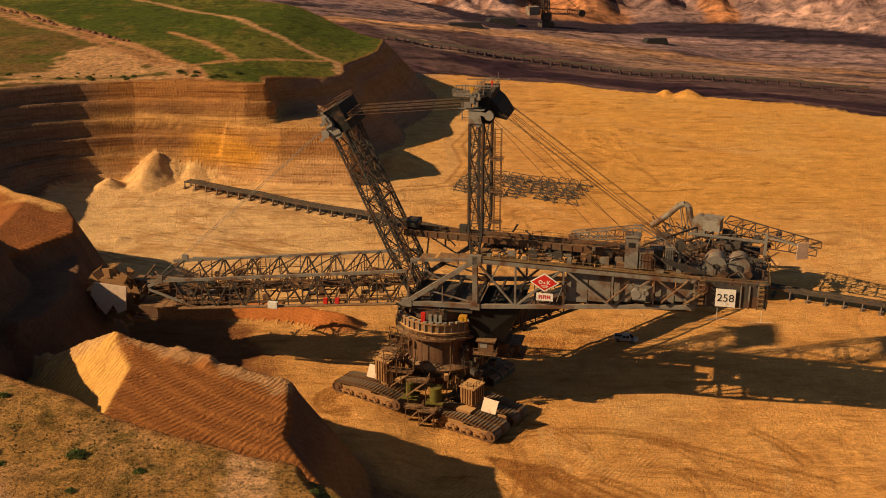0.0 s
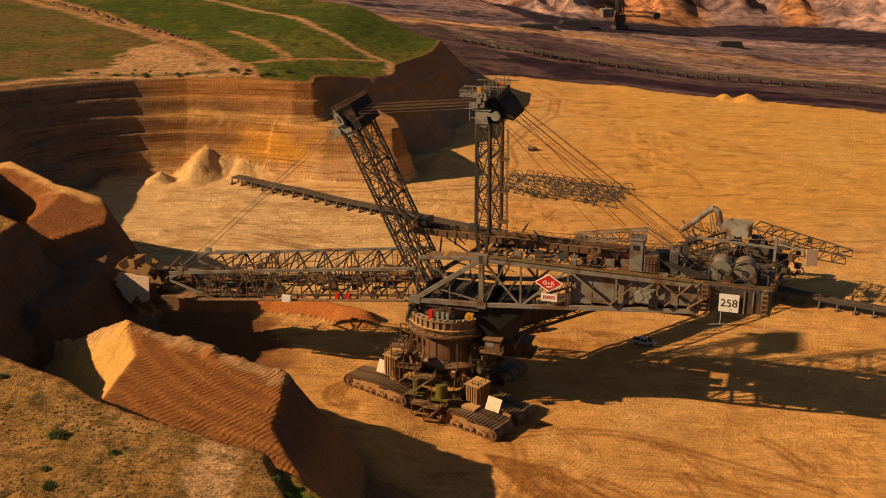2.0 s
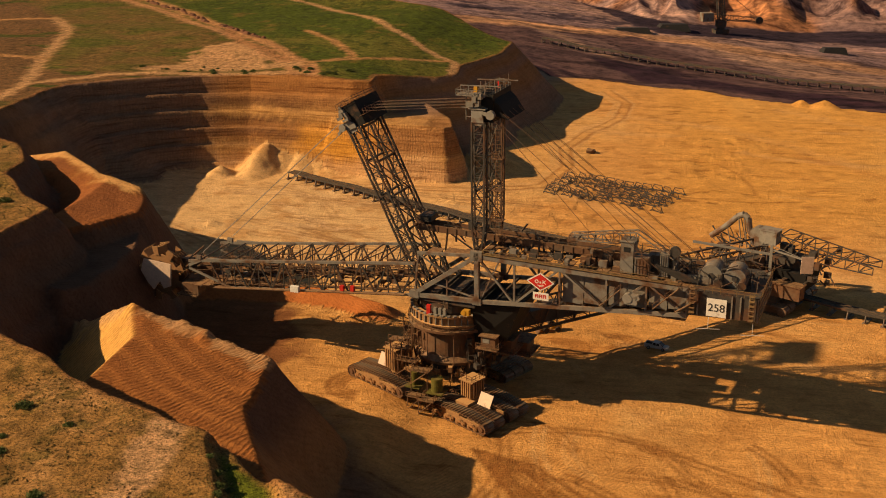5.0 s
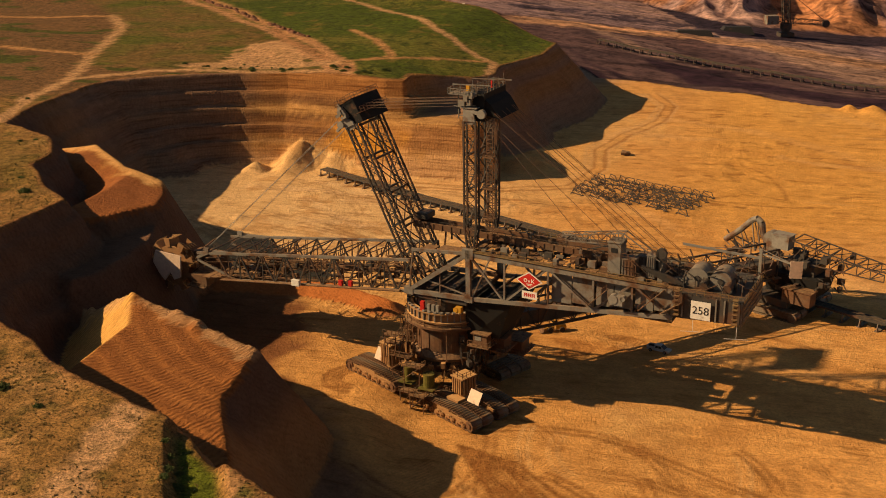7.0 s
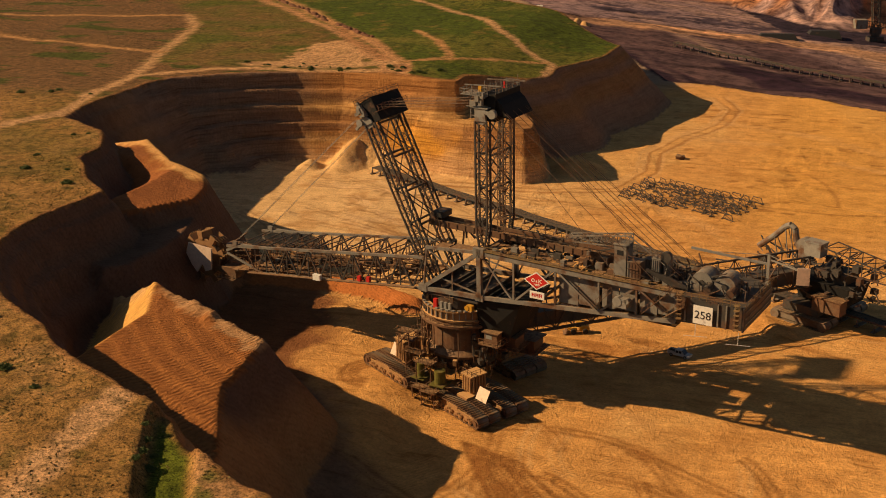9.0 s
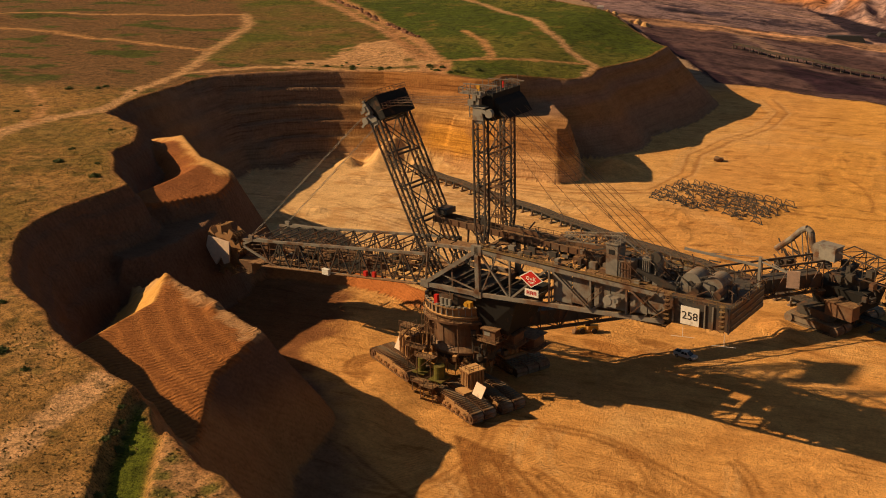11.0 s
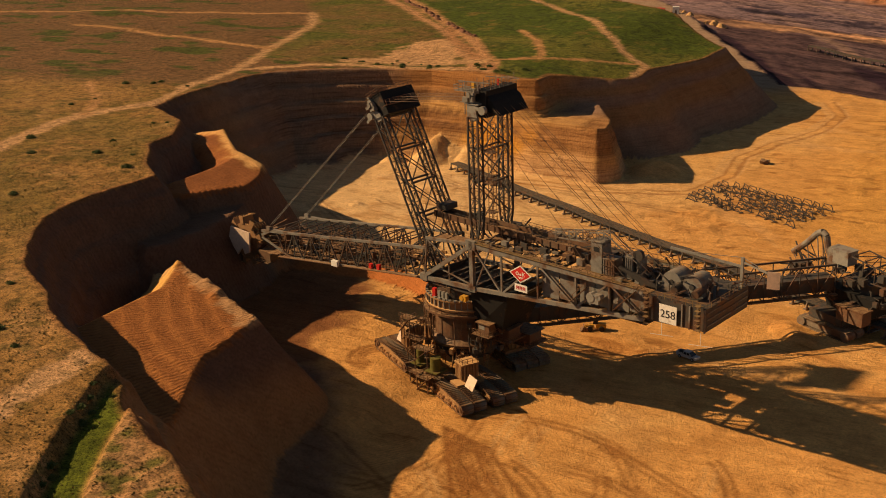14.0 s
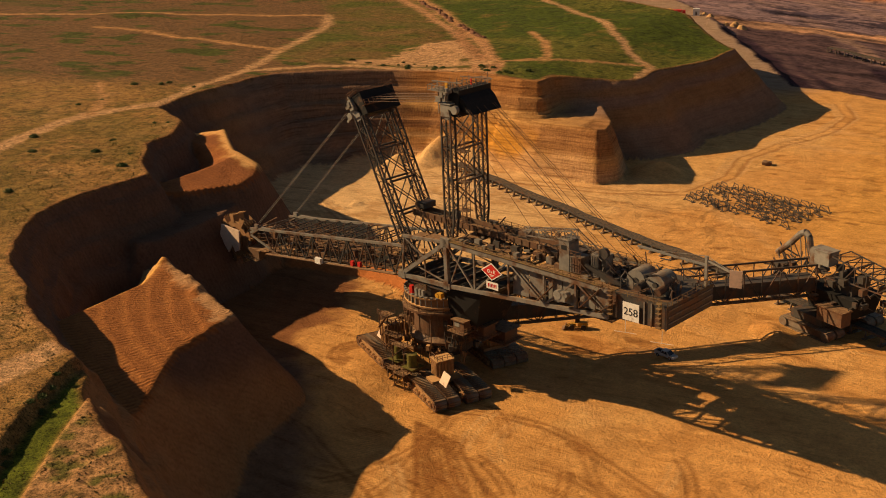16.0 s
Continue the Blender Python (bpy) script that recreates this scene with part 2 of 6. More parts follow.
xs = axis([(-4000, -1000, 500), (-1000, -420, 60), (-420, -170, 2.6), (-170, -122, 1.0), (-122, 30, 0.55), (30, 80, 0.65), (80, 130, 1.3), (130, 400, 3.6), (400, 1000, 40), (1000, 4000, 500)])
ys = axis([(-4000, -400, 600), (-400, 50, 45), (50, 92, 2), (92, 300, 0.55), (300, 352, 0.85), (352, 376, 0.32), (376, 405, 0.9), (405, 560, 1.9), (560, 1000, 4), (1000, 1400, 9), (1400, 4000, 400)])
gx, gy = np.meshgrid(xs, ys)
gz, kind, rim_d, past, far, ditch = terrain(gx, gy)


def blend(col, c, f):
    return col + (np.array(c) - col) * np.clip(f, 0, 1)[..., None]


def beyond(pts):
    """How far a place lies beyond a line that runs across, in y."""
    return gy - np.interp(gx, [p[0] for p in pts], [p[1] for p in pts])


def paint(col, pts, w, c, f, rough=0.0, deep=0.0):
    """Lay a stripe of colour along a line; only the part of the grid near it is touched."""
    x0, x1 = min(p[0] for p in pts) - w * 3, max(p[0] for p in pts) + w * 3
    y0, y1 = min(p[1] for p in pts) - w * 3, max(p[1] for p in pts) + w * 3
    sx, sy = slice(*np.searchsorted(xs, (x0, x1))), slice(*np.searchsorted(ys, (y0, y1)))
    x, y = gx[sy, sx], gy[sy, sx]
    if x.size:
        d = line_dist(x, y, pts) + rough * fbm(x, y, 3, 221)
        on = smooth(w + 0.35, w * 0.4, d)
        col[sy, sx] = blend(col[sy, sx], c, f * on)
        if deep:
            gz[sy, sx] += deep * (smooth(w * 2.2 + 0.5, w + 0.3, d) * 0.5 - 1.5 * on)


def arc(x, y, heading, length, bend, n=12):
    """A driven curve: start, heading in degrees, length, and total turn in degrees."""
    pts, a = [(x, y)], radians(heading)
    for i in range(n):
        a += radians(bend) / n
        x, y = x + math.cos(a) * length / n, y + math.sin(a) * length / n
        pts.append((x, y))
    return pts


def beside(pts, o):
    out = []
    for i, p in enumerate(pts):
        a, b = pts[max(0, i - 1)], pts[min(len(pts) - 1, i + 1)]
        d = math.hypot(b[0] - a[0], b[1] - a[1])
        out.append((p[0] - (b[1] - a[1]) / d * o, p[1] + (b[0] - a[0]) / d * o))
    return out


def drive_marks(col):
    rng = random.Random(12)
    dark, light = (0.27, 0.115, 0.035), (0.60, 0.36, 0.16)
    for k in range(34):          # fans of wheel marks in front of the excavator
        p = arc(rng.uniform(4, 60), rng.uniform(146, 196), rng.uniform(-75, -20) + (180 if k % 3 == 0 else 0), rng.uniform(14, 40), rng.uniform(-70, 70))
        for o in (-0.9, 0.9):
            paint(col, beside(p, o), 0.42, dark if k % 4 else light, rng.uniform(0.4, 0.8), 0.12, 0.10)
    for k in range(12):
        p = arc(8 + k * 1.1, 186 - k * 0.35, -62 + k * 1.2, 40, rng.uniform(-8, 30))
        paint(col, p, 0.4, dark, 0.85, 0.15, 0.14)
    for r in (3.2, 4.2, 5.0, 6.0, 6.8):
        paint(col, [(-18.5 + r * math.cos(radians(a)), 203.6 + r * math.sin(radians(a))) for a in range(70, 280, 12)], 0.32, dark, 0.8, 0.1, 0.1)
    for cx, cy in ((19.5, 234), (31, 239)):
        for r in (2.0, 2.8, 3.6, 4.6):
            paint(col, [(cx + 1.5 * r * math.cos(radians(a)), cy + r * math.sin(radians(a))) for a in range(-100, 120, 14)], 0.36, dark, 0.85, 0.1, 0.1)
    for k in range(26):          # lorry tracks on the far floor
        p = arc(rng.uniform(-105, -60), rng.uniform(288, 345), rng.uniform(-45, 5), rng.uniform(25, 70), rng.uniform(-40, 60))
        for o in (-1.0, 1.0):
            paint(col, beside(p, o), 0.4, (0.34, 0.19, 0.085) if k % 3 else (0.64, 0.44, 0.26), rng.uniform(0.4, 0.75), 0.2, 0.1)
    for k in range(40):
        p = arc(rng.uniform(-40, 110), rng.uniform(215, 470), rng.uniform(-60, 10), rng.uniform(10, 40), rng.uniform(-50, 50))
        paint(col, p, rng.uniform(0.4, 0.7), dark if k % 3 else light, rng.uniform(0.3, 0.6), 0.3, 0.12)
    for o in (-3, -2, 2, 3, 5):  # haul road that winds up beside the grassy cliff
        paint(col, beside([(-70, 343), (-45, 347), (-20, 347), (2, 356), (8, 380), (5, 405), (12, 430), (22, 452), (24, 480), (14, 505)], o), 0.8, light if o % 2 else (0.36, 0.17, 0.06), 0.75, 0.3, 0.2)
    for k in range(110):         # clods and scuffs
        x, y = rng.uniform(0, 105), rng.uniform(300, 480)
        paint(col, arc(x, y, rng.uniform(-30, 20), rng.uniform(1, 6), 20, 3), rng.uniform(0.4, 1.0), dark, rng.uniform(0.3, 0.8), 0.7, -0.3)
    for k in range(26):          # broad pale and dull swathes
        p = arc(rng.uniform(-30, 120), rng.uniform(230, 480), rng.uniform(-45, -5), rng.uniform(30, 80), rng.uniform(-30, 30))
        paint(col, p, rng.uniform(2, 5), (0.62, 0.37, 0.17) if k % 2 else (0.45, 0.20, 0.06), rng.uniform(0.2, 0.45), 1.5)


def ground_colours():
    """Base colours of the kinds of ground: soil, grass, tracks, sand, coal; some shade and sunlight is painted in."""
    n1, n2, n3 = fbm(gx, gy, 40, 200), fbm(gx, gy, 9, 210), fbm(gx, gy, 3, 220)
    sand = np.zeros(gx.shape + (3,)) + np.array((0.54, 0.265, 0.092))
    sand = blend(sand, (0.57, 0.32, 0.13), 0.7 * smooth(-0.1, 0.9, n1 + 0.4 * n2))
    sand = blend(sand, (0.60, 0.39, 0.21), 0.8 * smooth(20, -60, gx) * smooth(240, 290, gy) * smooth(390, 340, gy))
    sand = blend(sand, (0.38, 0.17, 0.055), 0.45 * smooth(0.3, 0.9, n2 + 0.5 * n3))
    sand = blend(sand, (0.56, 0.27, 0.06), 0.5 * smooth(20, 60, gx) * smooth(300, 350, gy))
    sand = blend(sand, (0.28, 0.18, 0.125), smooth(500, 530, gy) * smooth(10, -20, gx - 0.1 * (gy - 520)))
    sand = sand * (1 + 0.16 * smooth(30, 110, gx) * smooth(320, 240, gy))[..., None]
    sand = sand * np.array((1.10, 1.18, 1.18))
    drive_marks(sand)
    dug_shade = smooth(-33, -41, gx + 0.35 * (gy - 215) + 5 * n2) * smooth(268, 258, gy + 4 * n2)      # red-brown dug earth below the wheel, with the shade there painted in
    sand = blend(sand, (0.17, 0.066, 0.030), 0.9 * dug_shade)
    # shade on the floor beside the terrace, put into the sand's colour
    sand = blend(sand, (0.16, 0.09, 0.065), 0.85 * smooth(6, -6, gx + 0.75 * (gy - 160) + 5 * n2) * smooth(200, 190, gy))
    wall = np.zeros_like(sand) + np.array((0.33, 0.165, 0.07))
    band = fbm(gx * 0.25, gz * 4, 26, 230, 2)
    wall = blend(wall, (0.50, 0.28, 0.11), smooth(-0.1, 0.6, band) * smooth(300, 340, gy))
    wall = blend(wall, (0.56, 0.27, 0.055), smooth(335, 345, gy) * smooth(19, 11, gz) * smooth(17, 6, np.abs(gx + 72) + 6 * fbm(gx, gz * 1.3, 9, 281, 3)))
    wn2 = fbm(gx, gz * 1.3, 7, 280, 3)
    lay = gz + 0.7 * wn2
    # dark bands at set heights paint the shade of the far wall's ledges
    for z0, w0, f0 in ((21.5, 1.5, 0.75), (16.5, 0.8, 0.8), (12.2, 0.9, 0.85), (8.2, 0.6, 0.6)):
        wall = blend(wall, (0.17, 0.085, 0.045), f0 * smooth(w0 + 0.8, w0 * 0.5, np.abs(lay - z0)) * smooth(335, 348, gy) * smooth(-66, -84, gx + 6 * n1))
    wall = blend(wall, (0.36, 0.165, 0.06), 0.8 * smooth(23.5, 25.5, lay) * smooth(335, 348, gy) * smooth(-50, -60, gx))
    wall = blend(wall, (0.50, 0.30, 0.16), smooth(335, 345, gy) * smooth(9, 4, gz + 2 * n2) * 0.8)
    wall = blend(wall, (0.40, 0.14, 0.045), smooth(-75, -68, gx) * smooth(-15, -22, gx) * smooth(232, 238, gy) * smooth(256, 250, gy))
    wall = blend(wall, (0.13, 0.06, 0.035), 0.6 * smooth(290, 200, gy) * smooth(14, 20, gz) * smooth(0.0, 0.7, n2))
    wall = blend(wall, (0.27, 0.16, 0.105), smooth(-60, -48, gx) * smooth(366, 380, gy) * smooth(-0.5, 0.3, band))
    # near and west walls: their shade is deepened by darker, greyer colour
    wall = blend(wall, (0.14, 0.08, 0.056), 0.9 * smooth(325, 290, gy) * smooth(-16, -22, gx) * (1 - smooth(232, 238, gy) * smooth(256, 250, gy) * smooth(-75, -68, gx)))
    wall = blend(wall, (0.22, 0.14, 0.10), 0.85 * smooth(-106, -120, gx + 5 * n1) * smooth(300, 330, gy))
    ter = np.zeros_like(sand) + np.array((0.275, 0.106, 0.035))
    arcs = np.hypot(gx - 5, gy - 218)
    ter = blend(ter, (0.36, 0.15, 0.05), 0.4 * smooth(0.1, 0.9, np.sin(arcs * 2 * np.pi / 4.4 + 1) + 0.5 * n2))
    ridge = np.maximum((gx + 58.2) * 0.905 + (gy - 187) * 0.425, gx + 52.5)
    # the sun-facing slope west of the ridge is painted pale as if brightly lit
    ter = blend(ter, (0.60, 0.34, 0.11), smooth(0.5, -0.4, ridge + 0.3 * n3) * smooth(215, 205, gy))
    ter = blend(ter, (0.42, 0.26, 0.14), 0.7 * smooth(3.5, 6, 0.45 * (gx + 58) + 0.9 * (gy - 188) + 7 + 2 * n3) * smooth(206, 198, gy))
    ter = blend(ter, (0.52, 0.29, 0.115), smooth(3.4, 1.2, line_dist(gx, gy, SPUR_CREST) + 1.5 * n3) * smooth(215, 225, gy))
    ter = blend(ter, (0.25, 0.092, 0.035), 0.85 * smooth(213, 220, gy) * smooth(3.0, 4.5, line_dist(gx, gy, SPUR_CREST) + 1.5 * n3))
    soil = np.zeros_like(sand) + np.array((0.23, 0.145, 0.056))
    soil = blend(soil, (0.29, 0.185, 0.085), smooth(0, 0.8, n2))
    soil = blend(soil, (0.115, 0.095, 0.026), 0.65 * smooth(-0.4, 0.6, n1 + 0.5 * n2 + 0.5 * n3) * smooth(140, 185, gy))
    soil = blend(soil, (0.09, 0.08, 0.022), 0.6 * smooth(0.6, 0.9, n3 + 0.3 * n2))
    soil = blend(soil, (0.115, 0.07, 0.038), 0.85 * smooth(290, 325, gy - 0.15 * (gx + 200)))
    patch = fbm(gx * 0.45, gy, 8, 250, 3)
    soil = blend(soil, (0.055, 0.07, 0.016), smooth(0.42, 0.62, patch) * smooth(290, 330, gy))
    main = np.interp(gy, [350, 362, 434, 520, 620, 1000], [-70, -78, -119, -198, -300, -700])
    trk = np.interp(gy, [347, 394, 455, 485, 1000], [-171, -190, -212, -235, -700])
    green = smooth(-2, 6, gx - trk) * smooth(366, 377, gy) * (0.45 + 0.55 * smooth(-6, 8, gx - main))
    lush = smooth(-6, 8, gx - main) * smooth(366, 377, gy)
    soil = blend(soil, (0.14, 0.12, 0.03), 0.8 * green)
    soil = blend(soil, (0.055, 0.085, 0.013), green * smooth(-0.75, 0.15, n2 + 0.4 * n3 + 0.9 * lush - 0.25))
    soil = blend(soil, (0.12, 0.125, 0.03), lush * 0.7 * smooth(0.0, 0.6, n1 + 0.3 * n3))
    soil = blend(soil, (0.035, 0.055, 0.01), lush * 0.8 * smooth(0.35, 0.6, n3 + 0.3 * n2))
    clear = poly_dist(gx, gy, [(-129.0, 376.0), (-139.0, 422.0), (-126.0, 436.0), (-108.0, 408.0), (-96.0, 377.0)])
    soil = blend(soil, (0.40, 0.26, 0.15), smooth(3, -3, clear + 4 * n3))
    soil = blend(soil, (0.05, 0.065, 0.014), 0.9 * smooth(4.5, 2, line_dist(gx, gy, [(-143, 374), (-130, 380), (-118, 379), (-101, 381)]) + 2.2 * n3))
    for pts, w, c in TRACKS:
        soil = blend(soil, c, 1.15 * smooth(w + 0.8, w * 0.35, line_dist(gx, gy, pts) + 0.9 * n3))
    # the ditch with its grass strip and the track along the rim
    soil = blend(soil, (0.30, 0.19, 0.10), smooth(3.5, 5, ditch) * smooth(45, 30, ditch) * smooth(150, 128, gy))
    soil = blend(soil, (0.10, 0.10, 0.03), smooth(3.5, 5, ditch) * smooth(45, 30, ditch) * smooth(150, 128, gy) * smooth(0.1, 0.6, n3))
    soil = blend(soil, (0.075, 0.105, 0.014), smooth(-2.5, -1.2, ditch) * smooth(3.8, 2.4, ditch) * smooth(140, 128, gy))
    rim = smooth(-1.6, -0.4, rim_d + 0.5 * n3)
    soil = blend(soil, (0.25, 0.13, 0.06), 0.7 * rim)
    soil = soil * np.array((1.07, 0.98, 1.0))
    # beyond the floor's edge
    coal = beyond([(-60, 690), (-16, 650), (50, 633), (98, 594), (153, 571), (197, 524), (400, 380)])
    strip = beyond([(-150, 740), (-63, 758), (25, 784), (134, 760), (263, 709), (500, 560)])
    b0 = beyond([(-100, 1200), (20, 830), (44, 809), (155, 888), (249, 857), (305, 831), (600, 620)])
    b1 = beyond([(-300, 1100), (-40, 1010), (33, 900), (70, 918), (165, 948), (244, 940), (327, 894), (700, 640)])
    st = fbm(past, gx * 0.14 + gy * 0.05, 26, 240, 3)
    low = np.zeros_like(sand) + np.array((0.034, 0.016, 0.021))
    low = blend(low, (0.12, 0.07, 0.055), smooth(0.4, 0.75, st) * 0.7)
    brown = np.zeros_like(sand) + np.array((0.15, 0.092, 0.072))
    brown = blend(brown, (0.075, 0.042, 0.036), smooth(0.05, 0.45, st + 0.3 * n1) * 0.9)
    brown = blend(brown, (0.27, 0.165, 0.10), smooth(-0.15, -0.5, st))
    low = low + (brown - low) * smooth(-4, 6, coal + 5 * n2)[..., None]
    low = blend(low, (0.36, 0.195, 0.09), smooth(22, 12, np.abs(strip + 6 * n2)) * 0.9)
    low = blend(low, (0.215, 0.14, 0.115), smooth(20, 34, strip + 6 * n2) * (0.55 + 0.45 * smooth(-0.4, 0.4, st)))
    low = blend(low, (0.032, 0.022, 0.028), smooth(-2, 4, b0 + 6 * n2) * smooth(2, -3, b1))
    low = blend(low, (0.05, 0.035, 0.04), 0.9 * smooth(20, 10, np.hypot((gx + 20) / 2.2, gy - 850) + 14 * n2))
    low = blend(low, (0.045, 0.032, 0.04), 0.9 * smooth(20, 12, np.hypot((gx + 95) / 2.0, gy - 850) + 12 * n2))
    spoil = np.zeros_like(sand) + np.array((0.18, 0.115, 0.09))
    ch = fbm(gx, gy * 0.35, 55, 260, 3)
    spoil = blend(spoil, (0.31, 0.14, 0.058), smooth(-0.05, 0.25, ch + 0.7 * smooth(150, 90, gx) - 0.4))
    spoil = blend(spoil, (0.33, 0.21, 0.15), smooth(-0.1, -0.5, ch))
    low = low + (spoil - low) * smooth(-2, 2, b1)[..., None]
    # all ground beyond the floor's edge is tinted bluer
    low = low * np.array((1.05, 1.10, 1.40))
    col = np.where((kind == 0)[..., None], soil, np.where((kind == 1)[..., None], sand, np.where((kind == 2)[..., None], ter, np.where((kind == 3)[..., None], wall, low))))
    return col


def mark_strengths():
    """Where tooth marks, wall ticks and track treads show."""
    tread = smooth(-6, 4, gx) * smooth(75, 50, gx) * smooth(203, 196, gy + 0.35 * gx - 3) * smooth(-0.3, 0.5, fbm(gx, gy, 12, 270))
    out = np.stack(((kind == 2) * (0.95 - 0.7 * smooth(213, 220, gy)) + 0.35 * (kind == 3) * smooth(330, 280, gy), 0.9 * (kind == 3) * smooth(320, 345, gy) * (1 - 0.6 * smooth(-62, -50, gx) * smooth(372, 382, gy)), (kind == 1) * tread, (kind == 1) * 1.0), -1)
    return out


SANDY, PALE = (0.34, 0.205, 0.10), (0.37, 0.245, 0.14)
TRACKS = [
    ([(-150, 215), (-158, 240), (-161, 262), (-154, 283), (-150, 287)], 4.5, PALE),
    ([(-161, 262), (-170, 275), (-201, 302)], 1.6, SANDY),
    ([(-154, 285), (-165, 315), (-171, 347), (-190, 394), (-212, 455), (-235, 485)], 2.6, PALE),
    ([(-235, 482), (-324, 465), (-420, 440)], 2.2, SANDY), ([(-330, 420), (-260, 405), (-188, 392)], 2.0, SANDY),
    ([(-171, 347), (-150, 366), (-110, 374), (-84, 378)], 3.2, PALE),
    ([(-76, 362), (-84, 388), (-102, 412), (-117, 434), (-148, 470), (-192, 520), (-290, 620)], 3.4, (0.38, 0.225, 0.12)),
    ([(-82, 366), (-93, 390), (-112, 414), (-127, 436), (-160, 474), (-205, 522), (-310, 620)], 2.6, (0.36, 0.215, 0.12)),
    ([(-80, 380), (-98, 402), (-124, 430), (-142, 460)], 2.4, (0.30, 0.17, 0.09)),
    ([(-90, 392), (-112, 384), (-140, 378)], 6.5, PALE),
    ([(-88, 392), (-74, 410), (-90, 440), (-110, 465)], 1.6, SANDY),
    ([(-36, 403), (-40, 430), (-52, 440), (-93, 502), (-135, 545), (-240, 650)], 2.0, PALE),
    ([(-86, 396), (-64, 412), (-42, 430)], 1.3, SANDY),
    ([(-19, 96), (-23, 117), (-25, 128)], 3.0, (0.40, 0.27, 0.16)), ([(-40, 100), (-60, 130), (-100, 160)], 1.2, (0.33, 0.21, 0.12)),
]


def make_ground():
    ny, nx = gx.shape
    verts = np.stack((gx, gy, gz), -1).reshape(-1, 3)
    i = np.arange(ny * nx).reshape(ny, nx)
    quads = np.stack((i[:-1, :-1], i[:-1, 1:], i[1:, 1:], i[1:, :-1]), -1).reshape(-1, 4)
    me = bpy.data.meshes.new("ground")
    me.vertices.add(len(verts))
    me.vertices.foreach_set("co", verts.ravel())
    me.loops.add(quads.size)
    me.loops.foreach_set("vertex_index", quads.ravel())
    me.polygons.add(len(quads))
    me.polygons.foreach_set("loop_start", np.arange(len(quads)) * 4)
    me.polygons.foreach_set("loop_total", np.full(len(quads), 4))
    me.update()
    me.validate()
    col = np.concatenate((ground_colours(), (kind == 0)[..., None] * 1.0), -1).reshape(-1, 4)
    at = me.attributes.new("soil", 'FLOAT_COLOR', 'POINT')
    at.data.foreach_set("color", col.astype(np.float32).ravel())
    at = me.attributes.new("marks", 'FLOAT_COLOR', 'POINT')
    at.data.foreach_set("color", mark_strengths().astype(np.float32).ravel())
    me.polygons.foreach_set("use_smooth", np.ones(len(quads), bool))
    at = me.attributes.new("far", 'FLOAT', 'POINT')
    at.data.foreach_set("value", ((kind == 4) * 1.0).astype(np.float32).ravel())
    m, nt, b = nodes_of("earth", 0.95)
    b.inputs["Specular IOR Level"].default_value = 0.1
    att = nt.nodes.new("ShaderNodeAttribute")
    att.attribute_name = "soil"
    co = nt.nodes.new("ShaderNodeNewGeometry").outputs["Position"]
    fine, mid = noise_node(nt, 1.6, 6, 0.7, co), noise_node(nt, 0.22, 5, 0.65, co)
    shade = mix(nt, 0.75, att.outputs["Color"], ramp(nt, fine.outputs["Fac"], [(0.25, (0.55, 0.53, 0.51)), (0.48, (1.02, 1.02, 1.02)), (0.8, (1.4, 1.37, 1.3))]).outputs[0], 'MULTIPLY')
    shade = mix(nt, 0.8, shade, ramp(nt, mid.outputs["Fac"], [(0.3, (0.82, 0.78, 0.74)), (0.65, (1.12, 1.12, 1.1))]).outputs[0], 'MULTIPLY')
    def calc(op, p, q=0.0, r=None):
        n = nt.nodes.new("ShaderNodeMath")
        n.operation = op
        for s, v in zip(n.inputs, (p, q, r)):
            if hasattr(v, "is_linked"):
                nt.links.new(v, s)
            elif v is not None:
                s.default_value = v
        return n.outputs[0]
    xyz = nt.nodes.new("ShaderNodeSeparateXYZ")
    nt.links.new(co, xyz.inputs[0])
    x, y = xyz.outputs["X"], xyz.outputs["Y"]
    mk = nt.nodes.new("ShaderNodeAttribute")
    mk.attribute_name = "marks"
    ms = nt.nodes.new("ShaderNodeSeparateColor")
    nt.links.new(mk.outputs["Color"], ms.inputs[0])
    wav = calc('MULTIPLY', mid.outputs["Fac"], 14.0)
    # tooth marks fan out from the slewing centre; ticks run down the far wall; treads lie across the way of the tracks
    ang = calc('ARCTAN2', calc('SUBTRACT', y, 218.0), calc('SUBTRACT', x, 5.0))
    t1 = calc('MULTIPLY', calc('SINE', calc('ADD', calc('MULTIPLY', ang, 420.0), wav)), ms.outputs["Red"])
    t2 = calc('MULTIPLY', calc('MULTIPLY', calc('SINE', calc('ADD', calc('MULTIPLY', x, 6.5), calc('MULTIPLY', wav, 1.6))), 0.42), ms.outputs["Green"])
    t3 = calc('MULTIPLY', calc('SINE', calc('ADD', calc('MULTIPLY', calc('ADD', calc('MULTIPLY', x, 0.8), calc('MULTIPLY', y, -0.6)), 7.5), calc('MULTIPLY', wav, 0.5))), ms.outputs["Blue"])
    marks = calc('ADD', calc('ADD', t1, t2), calc('MULTIPLY', t3, 0.6))
    patchy = calc('MULTIPLY', marks, ramp(nt, noise_node(nt, 0.35, 3, 0.6, co).outputs["Fac"], [(0.35, (0.1, 0.1, 0.1)), (0.6, (1, 1, 1))]).outputs[0])
    shade = mix(nt, 1.0, shade, ramp(nt, calc('MULTIPLY_ADD', patchy, 0.5, 0.5), [(0.0, (0.72, 0.68, 0.64)), (0.5, (1, 1, 1)), (1.0, (1.12, 1.12, 1.1))]).outputs[0], 'MULTIPLY')
